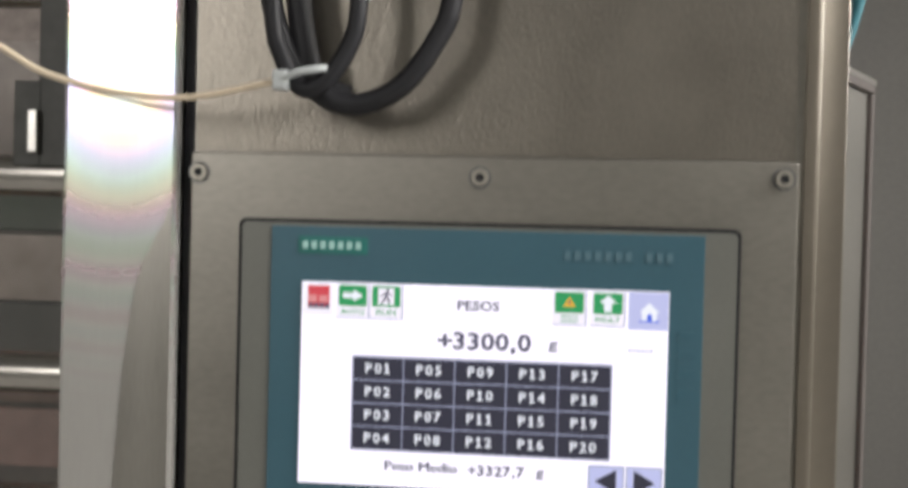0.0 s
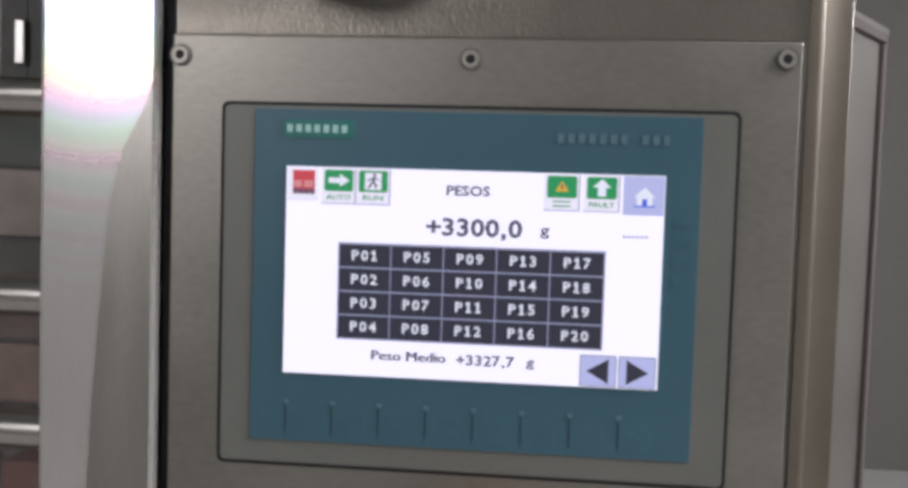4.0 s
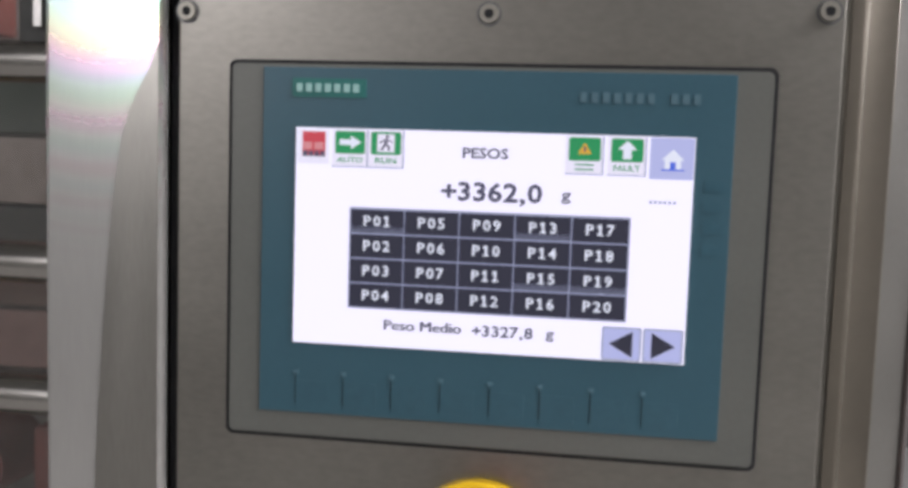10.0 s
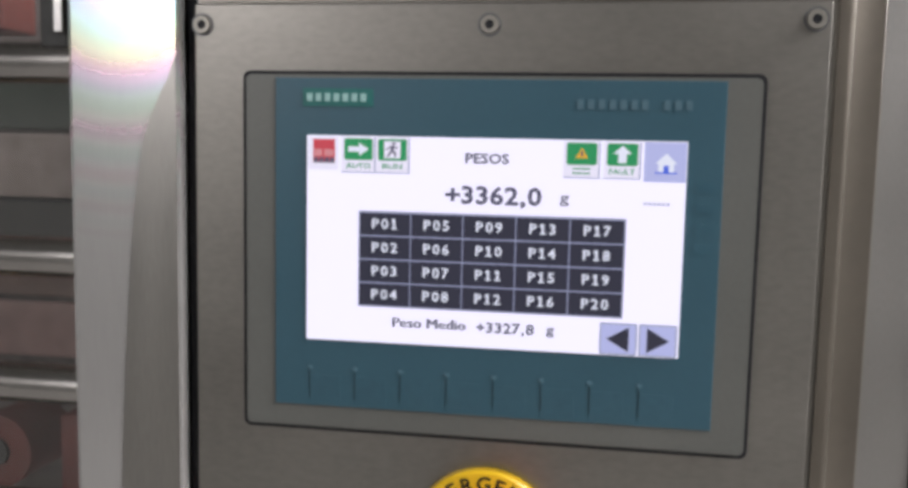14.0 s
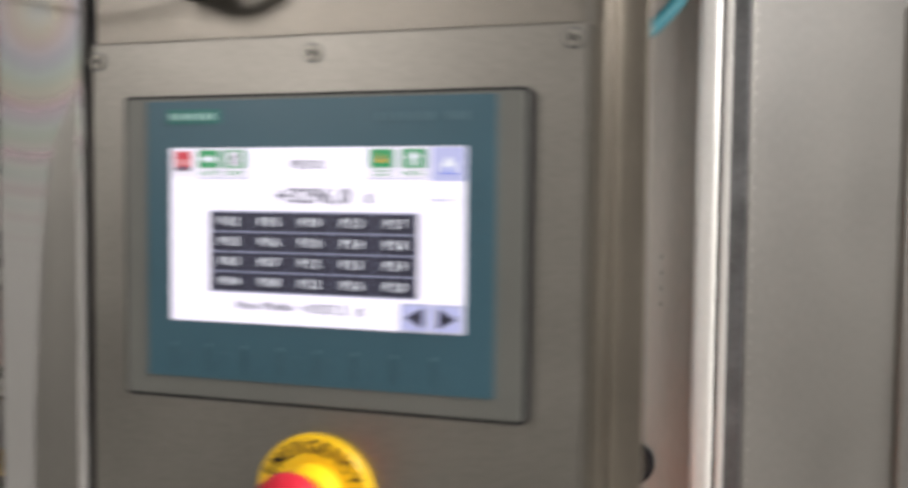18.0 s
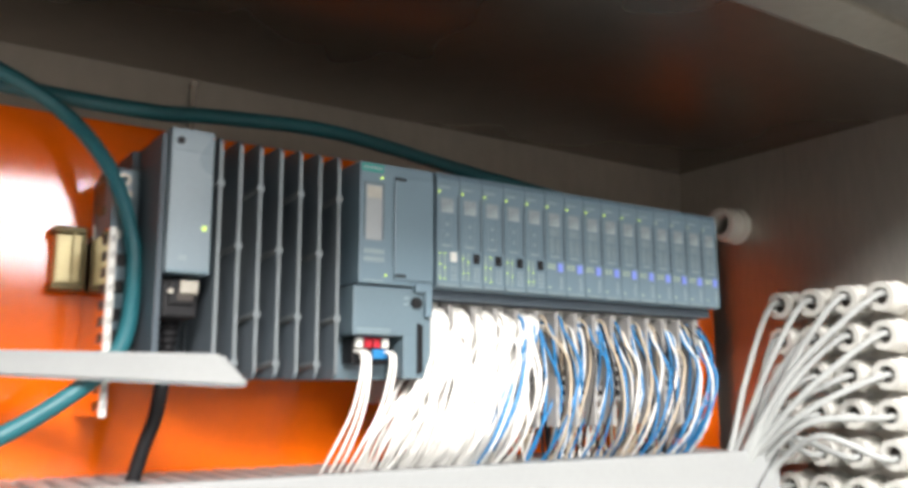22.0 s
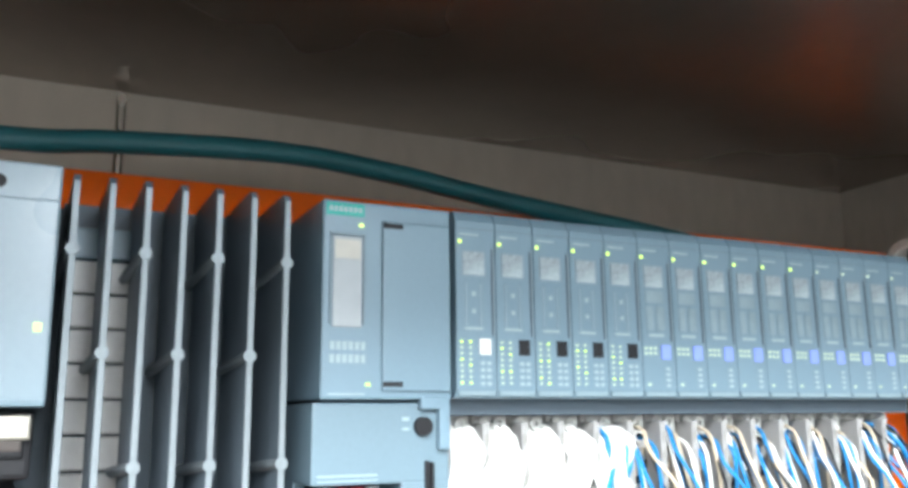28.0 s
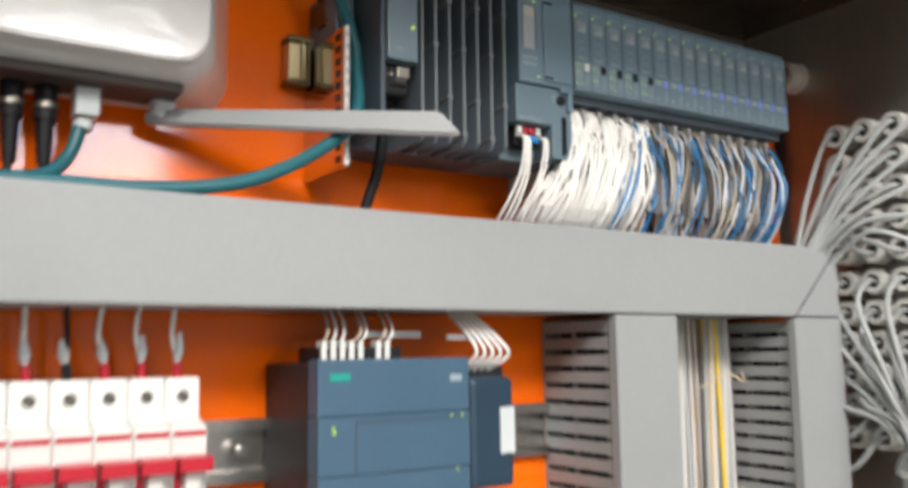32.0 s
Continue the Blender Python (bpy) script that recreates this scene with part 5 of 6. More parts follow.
# ---- network switch beside it ----
sw = thing("network_switch", (-0.085, 0.34, 1.705), "narrow dark network switch with a bright metal flank", "network switch")
SX = -0.0450
part("housing", block(-0.0845, SX, 0.3362, 0.3486, 1.7350, 1.8265, 0.001), PLC, sw)
part("metal_flank", block(-0.0840, -0.0250, 0.3330, 0.3352, 1.7110, 1.7940, 0.0004), STEEL_MIRROR, sw, "mirror-bright sheet metal flank")
part("hole_margin", block(-0.0370, -0.0250, 0.3316, 0.3330, 1.7115, 1.7940, 0.0003), STEEL_MIRROR, sw, "perforated margin of the flank")
part("front_return", block(-0.0250, -0.0235, 0.3316, 0.3346, 1.7115, 1.7940, 0.0003), NYLON, sw, "white perforated return")
for k in range(11):
    part("square_hole", block(-0.0350, -0.0290, 0.3312, 0.3318, 1.7140 + 0.0073 * k, 1.7180 + 0.0073 * k), NEAR_BLACK, sw)
    part("square_hole", block(-0.0236, -0.0232, 0.3324, 0.3338, 1.7142 + 0.0073 * k, 1.7174 + 0.0073 * k), GREY_TERMINAL, sw)
for z in (1.7570, 1.7700, 1.7825):
    s = part("port", block(SX - 0.0005, SX + 0.0012, 0.3390, 0.3455, z - 0.0028, z + 0.0028, 0.0005), BLACK, sw, "small dark port")
    for y in (0.3378, 0.3467):
        part("port_screw", rod((SX - 0.0002, y, z), (SX + 0.0022, y, z), 0.0013, 10), STEEL_DULL, s)
part("white_tab", block(SX - 0.0004, SX + 0.0010, 0.3384, 0.3412, 1.7925, 1.7965, 0.0004), NYLON, sw)
part("antenna_nut", joined(ring((SX - 0.0005, 0.3405, 1.8200), (SX + 0.0035, 0.3405, 1.8200), 0.0032, 0.0018, 16), ring((SX - 0.0005, 0.3415, 1.8130), (SX + 0.003, 0.3415, 1.8130), 0.0028, 0.0014, 16)), STEEL_DULL, sw, smooth=True)
part("white_label", block(SX - 0.0006, SX + 0.0004, 0.3425, 0.3472, 1.7380, 1.7500), LABEL, sw)
part("black_label", block(SX - 0.0006, SX + 0.0004, 0.3375, 0.3420, 1.7380, 1.7500), BLACK, sw)
for y0, y1, z0, z1, xx in ((0.3165, 0.3320, 1.7700, 1.8010, -0.0735), (0.3345, 0.3415, 1.8060, 1.8270, -0.0600)):
    l = thing("brass_latch", (xx, (y0 + y1) / 2, z0), "dull brass latch block beside the network switch" if z0 < 1.8 else "dark metal clip beside the network switch", "latch", "latches beside the switch")
    LM = BRASS if z0 < 1.8 else BRASS_DARK
    part("core", block(-0.085, xx, y0 + 0.0015, y1 - 0.0015, z0 + 0.003, z1 - 0.003, 0.0015), LM, l)
    part("top_clip", block(xx - 0.010, xx + 0.003, y0, y1, z1 - 0.0035, z1, 0.0014), BRASS_DARK, l)
    part("bottom_clip", block(xx - 0.010, xx + 0.003, y0, y1, z0, z0 + 0.0035, 0.0014), BRASS_DARK, l)
    part("frame_edge", block(xx - 0.010, xx + 0.002, y1 - 0.0022, y1, z0 + 0.003, z1 - 0.003, 0.0008), BRASS_DARK, l)
    part("pin", rod((xx + 0.0015, (y0 + y1) / 2 + 0.002, z0), (xx + 0.0015, (y0 + y1) / 2 + 0.002, z1), 0.0009, 10), BRASS, l)

# ---- wireless access point and its antenna ----
ap = thing("access_point", (-0.05, 0.16, 1.745), "glossy white rounded wireless access point on the plate", "access point")
bm = block(-0.085, -0.022, 0.045, 0.270, 1.7480, 1.882)
bmesh.ops.bevel(bm, geom=[e for e in bm.edges if max(v.co.x for v in e.verts) > -0.05], offset=0.022, segments=6, profile=0.5, affect="EDGES")
for v in bm.verts:
    u = (v.co.x + 0.085) / 0.063
    v.co.y += (v.co.y - 0.16) / 0.11 * (0.013 - 0.030 * u)
    v.co.z += (v.co.z - 1.82) / 0.07 * (0.003 - 0.006 * u)
part("casing", bm, GLOSSY_WHITE, ap, "glossy white casing that widens towards the plate", smooth=True)
panel = plate_xz(round_rect(0.062, 0.252, 1.7555, 1.872, 0.016), -0.0215, -0.0185)
for v in panel.verts:
    # the sheet was drawn across x; turn it to face the opening and lean it back
    v.co.x, v.co.y = v.co.y, v.co.x
    v.co.x += (v.co.z - 1.80) * 0.025 - abs(v.co.y - 0.157) ** 2 * 0.10
bmesh.ops.recalc_face_normals(panel, faces=panel.faces)
bmesh.ops.bevel(panel, geom=[e for e in panel.edges if min(v.co.x for v in e.verts) > -0.0245 and len({round(v.co.x - (v.co.z - 1.80) * 0.025 + abs(v.co.y - 0.157) ** 2 * 0.10, 5) for v in e.verts}) == 1], offset=0.0012, segments=3, affect="EDGES")
part("front_panel", panel, GLOSSY_WHITE, ap, "glossy raised front panel", smooth=True)
part("logo_ring", ring((-0.0190, 0.198, 1.7935), (-0.0176, 0.198, 1.7935), 0.0052, 0.0038, 24), STEEL_DULL, ap)
# dark block stands in for the shaded recess under the casing
part("base_shade", block(-0.074, -0.040, 0.10, 0.245, 1.7440, 1.7495, 0.002), RUBBER, ap)
CX = -0.064
for y in (0.165, 0.181):
    p = part("connector", joined(rod((CX, y, 1.7445), (CX, y, 1.726), 0.0058, 16), rod((CX, y, 1.726), (CX, y, 1.703), 0.0046, 16, 0.0034)), BLACK, ap, "black round connector", smooth=True)
    part("connector_ring", ring((CX, y, 1.7350), (CX, y, 1.7320), 0.0062, 0.0050, 16), STEEL_DULL, p)
    part("lead", tube([(CX, y, 1.704), (CX, y - 0.001, 1.695), (CX + 0.002, y - 0.003, 1.672)], 0.0022, 8), BLACK, p, smooth=True)
p = part("connector", joined(block(-0.067, -0.053, 0.1935, 0.2055, 1.7290, 1.7460, 0.0012), rod((-0.060, 0.1995, 1.7275), (-0.060, 0.198, 1.7230), 0.0050, 14)), LABEL, ap, "pale square network plug")
part("lead", tube([(-0.060, 0.198, 1.728), (-0.058, 0.192, 1.708), (-0.052, 0.178, 1.695), (-0.045, 0.145, 1.690), (-0.040, 0.10, 1.6865)], 0.0036, 10), TEAL, p, "teal network lead", smooth=True)
part("antenna_socket", joined(ring((-0.062, 0.241, 1.7500), (-0.062, 0.241, 1.7455), 0.0066, 0.003, 18), ring((-0.063, 0.240, 1.7450), (-0.064, 0.2395, 1.7405), 0.0072, 0.003, 18), rod((-0.062, 0.241, 1.7490), (-0.066, 0.238, 1.7370), 0.0050, 14)), LABEL, ap, "pale ribbed antenna joint", smooth=True)
# paddle along a slanting line; (way along it, height)
bm = bmesh.new()
A, B = Vector((-0.0700, 0.2330, 0)), Vector((0.0240, 0.3800, 0))
way = (B - A).normalized()
side = Vector((way.y, -way.x, 0))
L = (B - A).length
prof = [(0.0, 1.7325), (0.0, 1.7395), (0.010, 1.7405), (L - 0.0120, 1.7375), (L, 1.7245), (L - 0.006, 1.7238), (0.010, 1.7315)]
f = bm.faces.new([bm.verts.new(A + way * s - side * 0.0033 + Vector((0, 0, z))) for s, z in prof])
got = bmesh.ops.extrude_face_region(bm, geom=[f])
bmesh.ops.translate(bm, verts=[v for v in got["geom"] if isinstance(v, bmesh.types.BMVert)], vec=side * 0.0066)
bmesh.ops.recalc_face_normals(bm, faces=bm.faces)
bmesh.ops.bevel(bm, geom=bm.edges[:], offset=0.0013, segments=2, affect="EDGES")
part("antenna", bm, DUCT, ap, "grey paddle antenna folded level", smooth=True)

# ---- teal network cables ----
def teal(points, r, label):
    return single("network_cable", tube(points, r, 12, 8), TEAL, points[0], label, "cable", "teal network cables", smooth=True)


teal([(0.140, 0.085, 1.896), (0.1740, 0.104, 1.827), (0.1880, 0.1123, 1.780), (0.1945, 0.1185, 1.7365), (0.1925, 0.1230, 1.6995), (0.1830, 0.1243, 1.6645), (0.1675, 0.1220, 1.6358), (0.1455, 0.1115, 1.6098), (0.1159, 0.1030, 1.5918), (0.0833, 0.0925, 1.5774), (0.0474, 0.0755, 1.5722), (0.0114, 0.0545, 1.5675), (-0.0243, 0.0300, 1.5632)], 0.0042, "teal network cable that hangs across the cabinet opening")
teal([(-0.075, 0.06, 1.880), (-0.075, 0.20, 1.872), (-0.075, 0.300, 1.866), (-0.070, 0.359, 1.864), (-0.070, 0.389, 1.867), (-0.070, 0.448, 1.8705), (-0.070, 0.494, 1.8675), (-0.070, 0.546, 1.861), (-0.066, 0.64, 1.850), (-0.075, 0.72, 1.842), (-0.080, 0.79, 1.835)], 0.0042, "teal network cable along the top of the plate")
teal([(-0.068, 0.240, 1.886), (-0.058, 0.285, 1.868), (-0.058, 0.314, 1.853), (-0.046, 0.334, 1.826), (-0.039, 0.344, 1.795), (-0.037, 0.346, 1.775), (-0.024, 0.338, 1.739), (-0.019, 0.308, 1.713), (-0.016, 0.27, 1.6945), (-0.017, 0.227, 1.6872), (-0.019, 0.18, 1.6862), (-0.021, 0.08, 1.6862)], 0.0038, "teal network cable in a loop past the network switch")
hook = thing("cable_hook", (-0.122, 0.3935, 1.875), "small steel stud on the back wall", "stud")
part("stud", joined(rod((-0.1195, 0.3935, 1.868), (-0.1195, 0.3935, 1.9005), 0.0019, 10), rod((-0.122, 0.3935, 1.9), (-0.116, 0.3935, 1.9), 0.0022, 10)), STEEL_BRIGHT, hook)

# ---- compact controller below ----
cc = thing("compact_controller", (-0.085, 0.355, 1.508), "slate blue compact controller with two hinged flaps", "controller")
part("housing", block(-0.0830, -0.0200, 0.3090, 0.4030, 1.5080, 1.6000, 0.0015), NEAR_BLACK, cc)
part("upper_face", block(-0.0205, -0.0070, 0.3085, 0.4035, 1.5720, 1.6020, 0.0010), SLATE_BLUE, cc, "smooth upper flap")
part("middle_face", block(-0.0205, -0.0066, 0.3085, 0.4035, 1.5410, 1.5716, 0.0010), SLATE_BLUE, cc)
part("lower_face", block(-0.0205, -0.0070, 0.3085, 0.4035, 1.5080, 1.5406, 0.0010), SLATE_BLUE, cc, "smooth lower flap")
part("inset", joined(block(-0.0068, -0.0060, 0.3300, 0.3308, 1.5430, 1.5690), block(-0.0068, -0.0060, 0.3300, 0.4020, 1.5684, 1.5690)), PLC_DARK, cc)
part("name_label", block(-0.0072, -0.0064, 0.3150, 0.3270, 1.5905, 1.5945), TEAL_LABEL, cc, "green name label")
part("model_bars", block(-0.0072, -0.0065, 0.3900, 0.3980, 1.5890, 1.5925), PRINT, cc)
part("status_light", block(-0.0068, -0.0060, 0.3165, 0.3185, 1.5630, 1.5650), LED_GREEN, cc)
part("status_light", block(-0.0068, -0.0060, 0.3160, 0.3176, 1.5655, 1.5670), LED_GREEN, cc)
for k in range(3):
    part("status_light", block(-0.0068, -0.0060, 0.3900 + 0.0035 * k, 0.3915 + 0.0035 * k, 1.5690 - 0.030 * (k % 2), 1.5702 - 0.030 * (k % 2)), LED_GREEN, cc)
tb = part("terminal_strip", block(-0.050, -0.024, 0.3160, 0.3680, 1.6000, 1.6085, 0.0008), BLACK, cc)
for k in (0, 1, 2, 3, 4, 6, 7):
    part("clamp", block(-0.0300, -0.0225, 0.3175 + 0.0056 * k, 0.3207 + 0.0056 * k, 1.6010, 1.6120, 0.0004), NYLON, tb)
r = random.Random(41)
for k in (0, 1, 2, 3, 4, 6, 7):
    y, bow = 0.319 + 0.0056 * k, r.uniform(0.0, 0.006)
    part("wire", tube([(-0.027, y, 1.610), (-0.025 + bow, y + 0.001 + bow / 2, 1.616), (-0.034, y + 0.004 + bow, 1.625), (-0.05, y + 0.006 + bow, 1.636)], 0.0009, 6, 4), WIRE_WHITE if k % 3 else BEIGE, cc)
part("marker_strip", block(-0.030, -0.0285, 0.346, 0.384, 1.6140, 1.6175), GREY_TERMINAL, cc)
sm = thing("signal_module", (-0.085, 0.427, 1.524), "dark signal module with a white label beside the compact controller", "signal module")
part("housing", block(-0.083, -0.0290, 0.4075, 0.4440, 1.5240, 1.5960, 0.0015), NEAR_BLACK, sm)
part("flap", block(-0.0295, -0.0130, 0.4080, 0.4400, 1.5250, 1.5900, 0.004), NAVY, sm)
part("label", block(-0.0135, -0.0120, 0.4290, 0.4395, 1.5450, 1.5720), LABEL, sm, "white paper label")
for k in range(5):
    part("wire", tube([(-0.030, 0.412 + 0.005 * k, 1.594), (-0.018, 0.416 + 0.006 * k, 1.603), (-0.020, 0.414 + 0.005 * k, 1.613), (-0.04, 0.408 + 0.004 * k, 1.632)], 0.0012, 6, 5), WIRE_WHITE, sm)
part("marker_strip", block(-0.026, -0.0245, 0.400, 0.428, 1.6125, 1.6155), GREY_TERMINAL, sm)
r = random.Random(17)
for k, (y, rad, m) in enumerate(((0.322, 0.0030, BLACK), (0.327, 0.0016, BLACK), (0.341, 0.0011, WIRE_WHITE), (0.345, 0.0011, BEIGE), (0.362, 0.0012, WIRE_WHITE), (0.385, 0.0011, BEIGE), (0.392, 0.0012, WIRE_WHITE), (0.414, 0.0011, WIRE_WHITE), (0.421, 0.0011, WIRE_WHITE))):
    d = r.uniform(-0.006, 0.008)
    single("short_wire", tube([(-0.034, y, 1.512), (-0.022 + r.uniform(-0.004, 0.006), y + d, 1.500), (-0.030, y + 1.4 * d, 1.487), (-0.05, y + 1.6 * d, 1.472)], rad, 6, 5), m, (-0.03, y, 1.51), ("black" if m is BLACK else "pale") + " short wire from the compact controller into the duct", "wire", "wires under the compact controller", smooth=True)
rail2 = thing("mounting_rail", (-0.085, 0.28, 1.532), "galvanised steel top hat rail with slots", "mounting rail", "mounting rails")
part("hat", hat(0.04, 0.52, 1.5505), STEEL_BRIGHT, rail2)
part("stop_screw", rod((-0.0770, 0.292, 1.551), (-0.0700, 0.292, 1.551), 0.0030, 12), STEEL_BRIGHT, rail2)

# ---- circuit breakers ----
def breaker(y0):
    y1 = y0 + 0.0174
    b = thing("circuit_breaker", (-0.08, y0, 1.516), "white circuit breaker with a red toggle on the rail", "circuit breaker", "breakers on the rail")
    prof = [(-0.076, 1.514), (-0.042, 1.514), (-0.042, 1.530), (-0.026, 1.534), (-0.026, 1.570), (-0.040, 1.574), (-0.040, 1.594), (-0.076, 1.594)]
    bm = bmesh.new()
    f = bm.faces.new([bm.verts.new((x, y0, z)) for x, z in prof])
    got = bmesh.ops.extrude_face_region(bm, geom=[f])
    bmesh.ops.translate(bm, verts=[v for v in got["geom"] if isinstance(v, bmesh.types.BMVert)], vec=(0, y1 - y0, 0))
    bmesh.ops.recalc_face_normals(bm, faces=bm.faces)
    bmesh.ops.bevel(bm, geom=bm.edges[:], offset=0.0009, segments=2, affect="EDGES")
    part("body", bm, WHITE, b)
    c = (y0 + y1) / 2
    s = part("screw_well", ring((-0.0402, c, 1.5845), (-0.0392, c, 1.5845), 0.0044, 0.0030, 18), NYLON, b)
    part("screw", rod((-0.0404, c, 1.5845), (-0.0396, c, 1.5845), 0.0031, 14), mat("dark_screw", (0.12, 0.11, 0.10), 0.5, 0.8) if "dark_screw" not in bpy.data.materials else bpy.data.materials["dark_screw"], s)
    part("red_line", block(-0.0262, -0.0255, y0 + 0.0008, y1 - 0.0008, 1.5655, 1.5680), RED, b)
    t = part("toggle", block(-0.0265, -0.0120, y0 + 0.0006, y1 - 0.0006, 1.5490, 1.5565, 0.0012), RED, b, "red toggle")
    part("toggle_foot", block(-0.0262, -0.0190, c - 0.0036, c + 0.0036, 1.5400, 1.5490, 0.0008), WHITE, t)
    part("red_window", block(-0.0262, -0.0254, y0 + 0.0012, c - 0.0040, 1.5395, 1.5485), RED, b)
    part("lower_screw", rod((-0.0422, c, 1.5215), (-0.0414, c, 1.5215), 0.0034, 14), bpy.data.materials["dark_screw"], b)
    return b


b0 = breaker(0.2392)
for k in range(1, 11):
    copy_thing(b0, Matrix.Translation((-0.08, 0.2392 - 0.0180 * k, 1.516)))
r = random.Random(8)
for k in range(11):
    y = 0.2480 - 0.018 * k
    dark = k in (3, 5)
    w = thing("breaker_lead", (-0.05, y, 1.594), "wire with a marker sleeve from a breaker into the duct", "wire", "breaker leads")
    part("wire", tube([(-0.050, y, 1.590), (-0.050, y - 0.001, 1.604), (-0.048, y - 0.003 + r.uniform(-0.002, 0.002), 1.616), (-0.050, y - 0.002, 1.634)], 0.0014, 6, 5), BLACK if dark else WIRE_WHITE, w, smooth=True)
    part("ferrule", rod((-0.050, y, 1.592), (-0.050, y - 0.0008, 1.6015), 0.0024, 10), BLACK if dark else RED, w)
    lean = r.uniform(-0.0025, 0.0025)
    part("marker", joined(rod((-0.0495, y - 0.0010, 1.6020), (-0.0490, y - 0.0015 + lean / 2, 1.6065), 0.0016, 8, 0.0030), rod((-0.0490, y - 0.0015 + lean / 2, 1.6065), (-0.0482, y - 0.0022 + lean, 1.6150 + lean), 0.0030, 8, 0.0013)), LABEL, w)
for k in range(6):
    y = 0.2480 - 0.018 * k
    single("lower_lead", tube([(-0.055, y, 1.518), (-0.052, y, 1.505), (-0.055, y + 0.002, 1.472)], 0.0016, 6, 4), (WIRE_WHITE, RED, WIRE_WHITE)[k % 3], (-0.055, y, 1.518), "wire under a breaker into the lower duct", "wire", "lower breaker leads", smooth=True)

# ---- between the vertical ducts ----
for k, m in enumerate((YELLOW_WIRE, BEIGE, BEIGE)):
    y = 0.584 + 0.0032 * k
    single("riser_wire", tube([(-0.054 - 0.003 * k, y + 0.02, 1.640), (-0.054, y + 0.02, 1.60), (-0.052, y + 0.021, 1.52), (-0.056, y + 0.023, 1.45), (-0.062, y + 0.024, 1.40)], 0.0013, 6, 5), m, (-0.03, y, 1.64), "upright " + ("yellow" if m is YELLOW_WIRE else "pale") + " wire beside the slotted duct", "wire", "riser wires", smooth=True)
r = random.Random(33)
fill = thing("wire_loom", (-0.06, 0.64, 0.95), "dense grey, beige and dark wires between the slotted ducts", "wires", kind="stuff")
loom = []
for k in range(70):
    x, y = -0.079 + 0.016 * r.random(), 0.580 + 0.122 * r.random()
    loom.append(slot(tube([(x, y, 0.95), (x + r.uniform(-0.004, 0.004), y + r.uniform(-0.004, 0.004), 1.25), (x, y + r.uniform(-0.004, 0.004), 1.50), (x, y, 1.629)], 0.0022, 6, 3), r.choice((0, 0, 0, 1, 2, 2, 0, 0, 2, 1, 0, 2, 0, 3))))
part("wires", joined(*loom), [GREY_CABLE, BEIGE, TERMINAL, YELLOW_WIRE], fill, kind="stuff")
r = random.Random(21)
for k in range(6):
    z = (1.500, 1.491, 1.452, 1.443, 1.586, 1.378)[k]
    y = 0.632 + r.uniform(0, 0.012)
    single("stray_wire", tube([(-0.035, y - 0.010, z - 0.010), (-0.022, y + 0.004, z), (-0.016, y + 0.016, z + r.uniform(-0.006, 0.008)), (-0.028, y + 0.030, z + r.uniform(-0.02, 0.006))], 0.0009, 6, 5), (BEIGE, TERMINAL)[k % 2], (-0.03, y, z), "short pale wire end that pokes from the duct", "wire", "stray wire ends", smooth=True)
for k in range(4):
    single("blue_wire", tube([(-0.040, 0.640, 1.396 + 0.004 * k), (-0.024, 0.644, 1.408 - 0.005 * k), (-0.020, 0.654, 1.398 + 0.003 * k), (-0.022, 0.664, 1.382 - 0.002 * k), (-0.05, 0.672, 1.376)], 0.0011, 6, 5), BLUE, (-0.04, 0.64, 1.40), "short blue wire between the slotted ducts", "wire", "blue wires", smooth=True)
rel = thing("interface_module", (-0.085, 0.65, 1.235), "white framed interface module with a blue face", "interface module")
part("body", block(-0.083, -0.036, 0.583, 0.700, 1.235, 1.330, 0.002), WHITE, rel)
for y0, y1, z0, z1 in ((0.583, 0.592, 1.235, 1.330), (0.691, 0.700, 1.235, 1.330), (0.592, 0.691, 1.320, 1.330), (0.592, 0.691, 1.235, 1.245)):
    part("frame_bar", block(-0.036, -0.026, y0, y1, z0, z1, 0.001), WHITE, rel)
part("blue_face", block(-0.036, -0.033, 0.592, 0.691, 1.245, 1.320), mat("blue_module_face", (0.03, 0.10, 0.19), 0.4), rel)
part("dark_slot", block(-0.0335, -0.0325, 0.655, 0.672, 1.248, 1.317), PLC_DARK, rel)

# ---- drives under the lower duct ----
dr = thing("motor_drive", (-0.03, 0.26, 1.316), "pale motor drive with a grey front under the lower duct", "motor drive")
bm = bmesh.new()
f = bm.faces.new([bm.verts.new((x, y, 1.316)) for x, y in ((-0.083, 0.10), (0.026, 0.10), (0.026, 0.392), (0.004, 0.424), (-0.083, 0.424))])
got = bmesh.ops.extrude_face_region(bm, geom=[f])
bmesh.ops.translate(bm, verts=[v for v in got["geom"] if isinstance(v, bmesh.types.BMVert)], vec=(0, 0, 0.076))
bmesh.ops.recalc_face_normals(bm, faces=bm.faces)
bmesh.ops.bevel(bm, geom=bm.edges[:], offset=0.003, segments=2, affect="EDGES")
part("casing", bm, WHITE, dr, smooth=True)
part("front_cover", block(0.0258, 0.0300, 0.104, 0.388, 1.3185, 1.3830, 0.001), GREY_FRONT, dr, "grey front cover")
part("indicator", block(0.0298, 0.0308, 0.345, 0.351, 1.352, 1.358), LED_RED, dr, "red lit indicator")
part("front_slot", block(0.0298, 0.0305, 0.350, 0.380, 1.322, 1.3245), BLACK, dr)
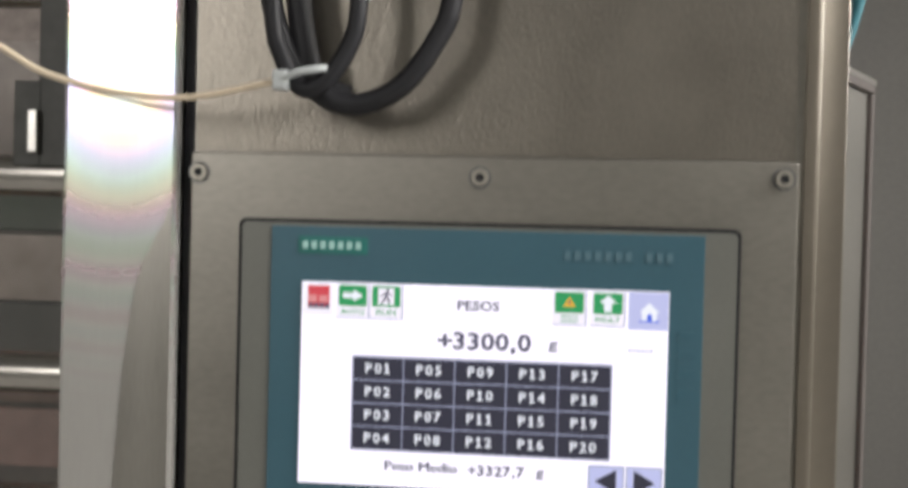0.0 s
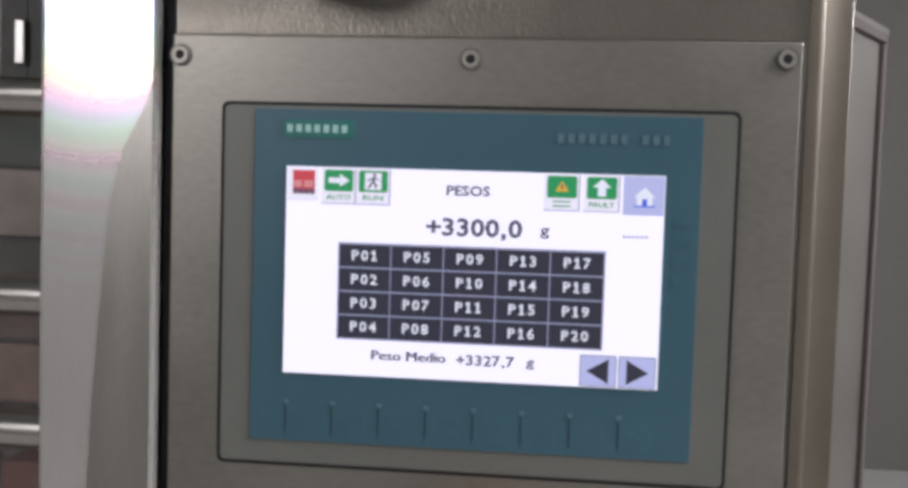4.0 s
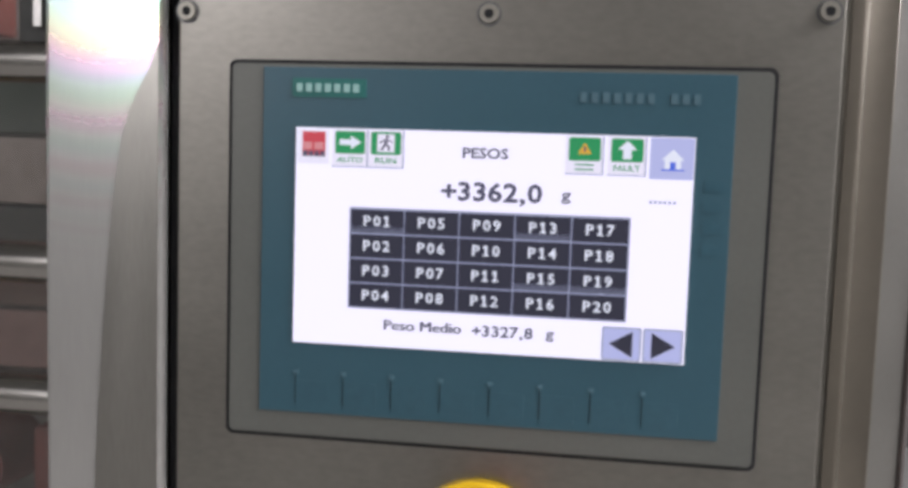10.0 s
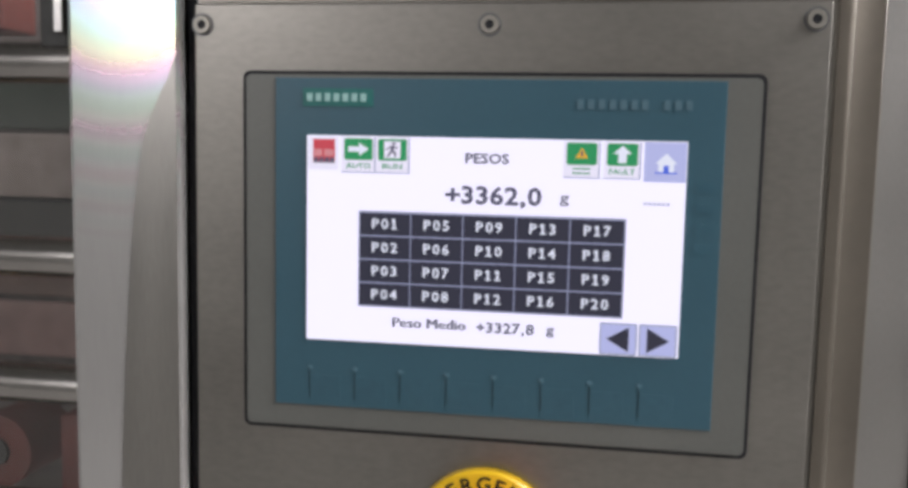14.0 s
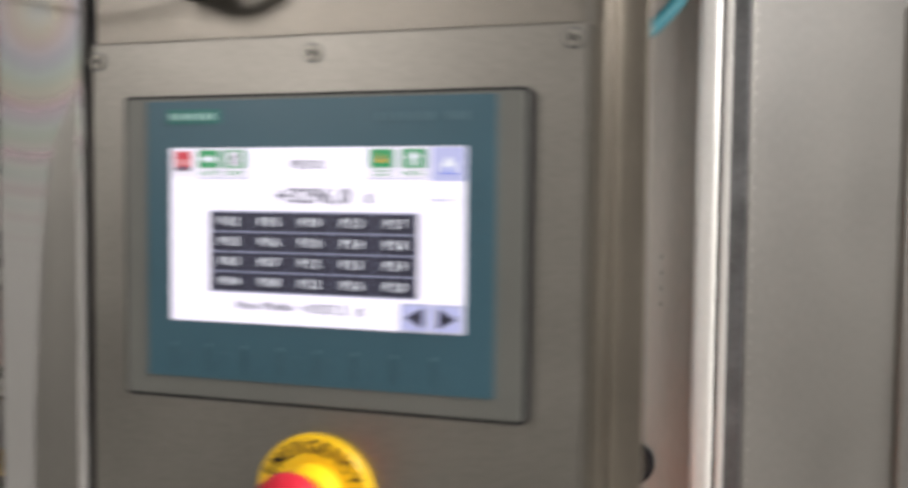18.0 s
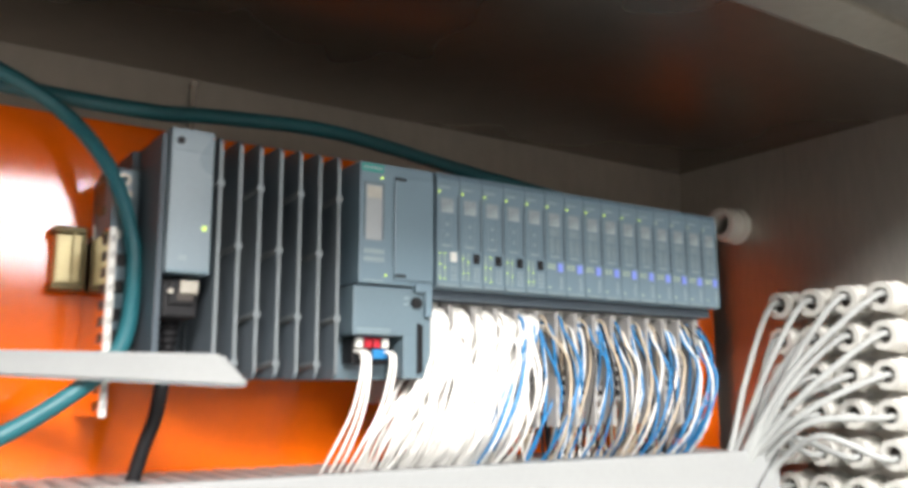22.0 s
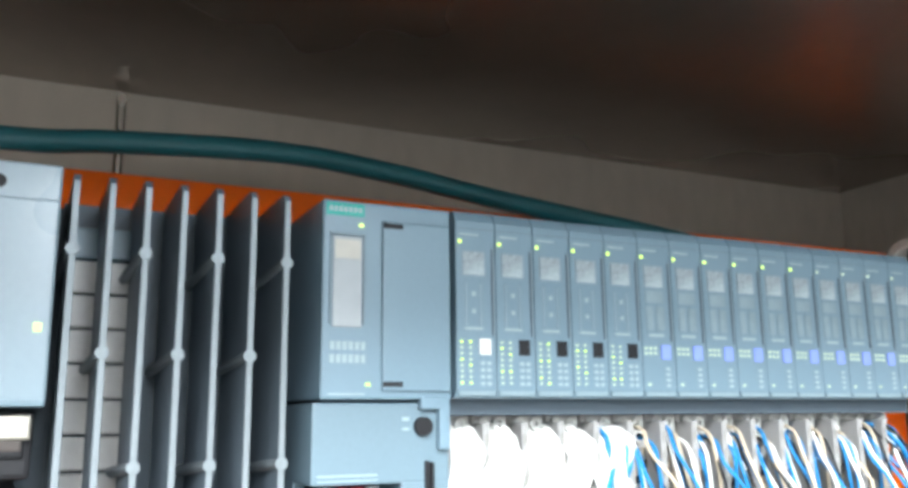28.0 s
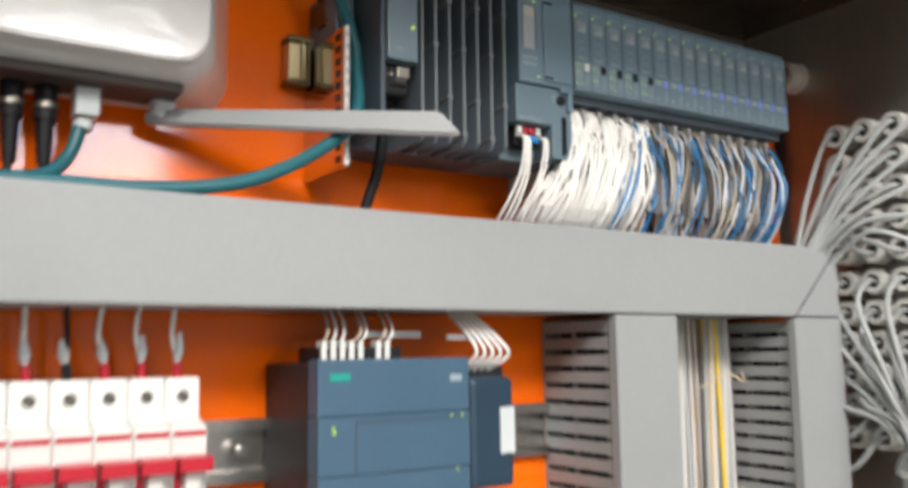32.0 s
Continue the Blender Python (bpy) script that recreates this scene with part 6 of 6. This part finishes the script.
part("connector", block(-0.083, -0.050, 0.12, 0.33, 1.3915, 1.4200, 0.002), BLACK, dr, "dark plug-in connector")
dv = thing("weight_indicator", (-0.03, 0.45, 1.14), "grey weighing indicator with a green label and red digits", "indicator")
part("casing", block(-0.083, 0.030, 0.375, 0.514, 1.14, 1.310, 0.002), GREY_FRONT, dv)
part("front_panel", block(0.0298, 0.0330, 0.378, 0.512, 1.143, 1.3070, 0.001), mat("dark_indicator_front", (0.06, 0.058, 0.055), 0.45), dv, "dark front panel")
part("green_label", block(0.0328, 0.0338, 0.385, 0.428, 1.2985, 1.3055), TEAL_LABEL, dv, "green label")
part("label_rim", block(0.0326, 0.0334, 0.383, 0.430, 1.2970, 1.3068), BLACK, dv)
for k in range(3):
    part("digit_bar", block(0.0328, 0.0338, 0.440 + 0.010 * k, 0.447 + 0.010 * k, 1.2965, 1.3035), LED_RED, dv)
for k in range(2):
    part("digit_bar", block(0.0328, 0.0338, 0.430 + 0.018 * k, 0.445 + 0.018 * k, 1.2790, 1.2900), LED_RED, dv)
single("paper_card", block(-0.005, 0.029, 0.462, 0.512, 1.3103, 1.3113), WHITE, (0, 0.49, 1.31), "white paper card on the weighing indicator", "card")


# ---- what changes on the screen ----
def turned(ob, steps):
    """Rows for a part that turns about its own x axis: (seconds, degrees)."""
    home, rows = Vector(ob.location), []
    for t, a in steps:
        rows.append((t, Matrix.Translation(home) @ pose(0, 0, 0, a, 0, 0)))
    return rows


def quarter_turns(times):
    steps, a = [(0.0, 0.0)], 0.0
    for t in times:
        steps += [(t, a), (t + 1 / 30, a + 45), (t + 2 / 30, a + 90)]
        a += 90
    return steps + [(32.0, a)]


def half_turns(on, off):
    steps = [(0.0, 0.0)]
    steps += [(on + k / 30, 60.0 * k) for k in range(4)]
    steps += [(off + k / 30, 180.0 - 60.0 * k) for k in range(4)]
    return steps + [(32.0, 0.0)]


def motions():
    for d in big_digits:
        walk(d, turned(d, quarter_turns((4.3, 8.9, 14.9))))
    for d in small_digits:
        walk(d, turned(d, quarter_turns((4.9, 9.5, 15.5))))
    for n, c in turning_cells.items():
        walk(c, turned(c, half_turns(8.9, 9.9) if n in LIT_A else half_turns(14.9, 15.84)))


motions()
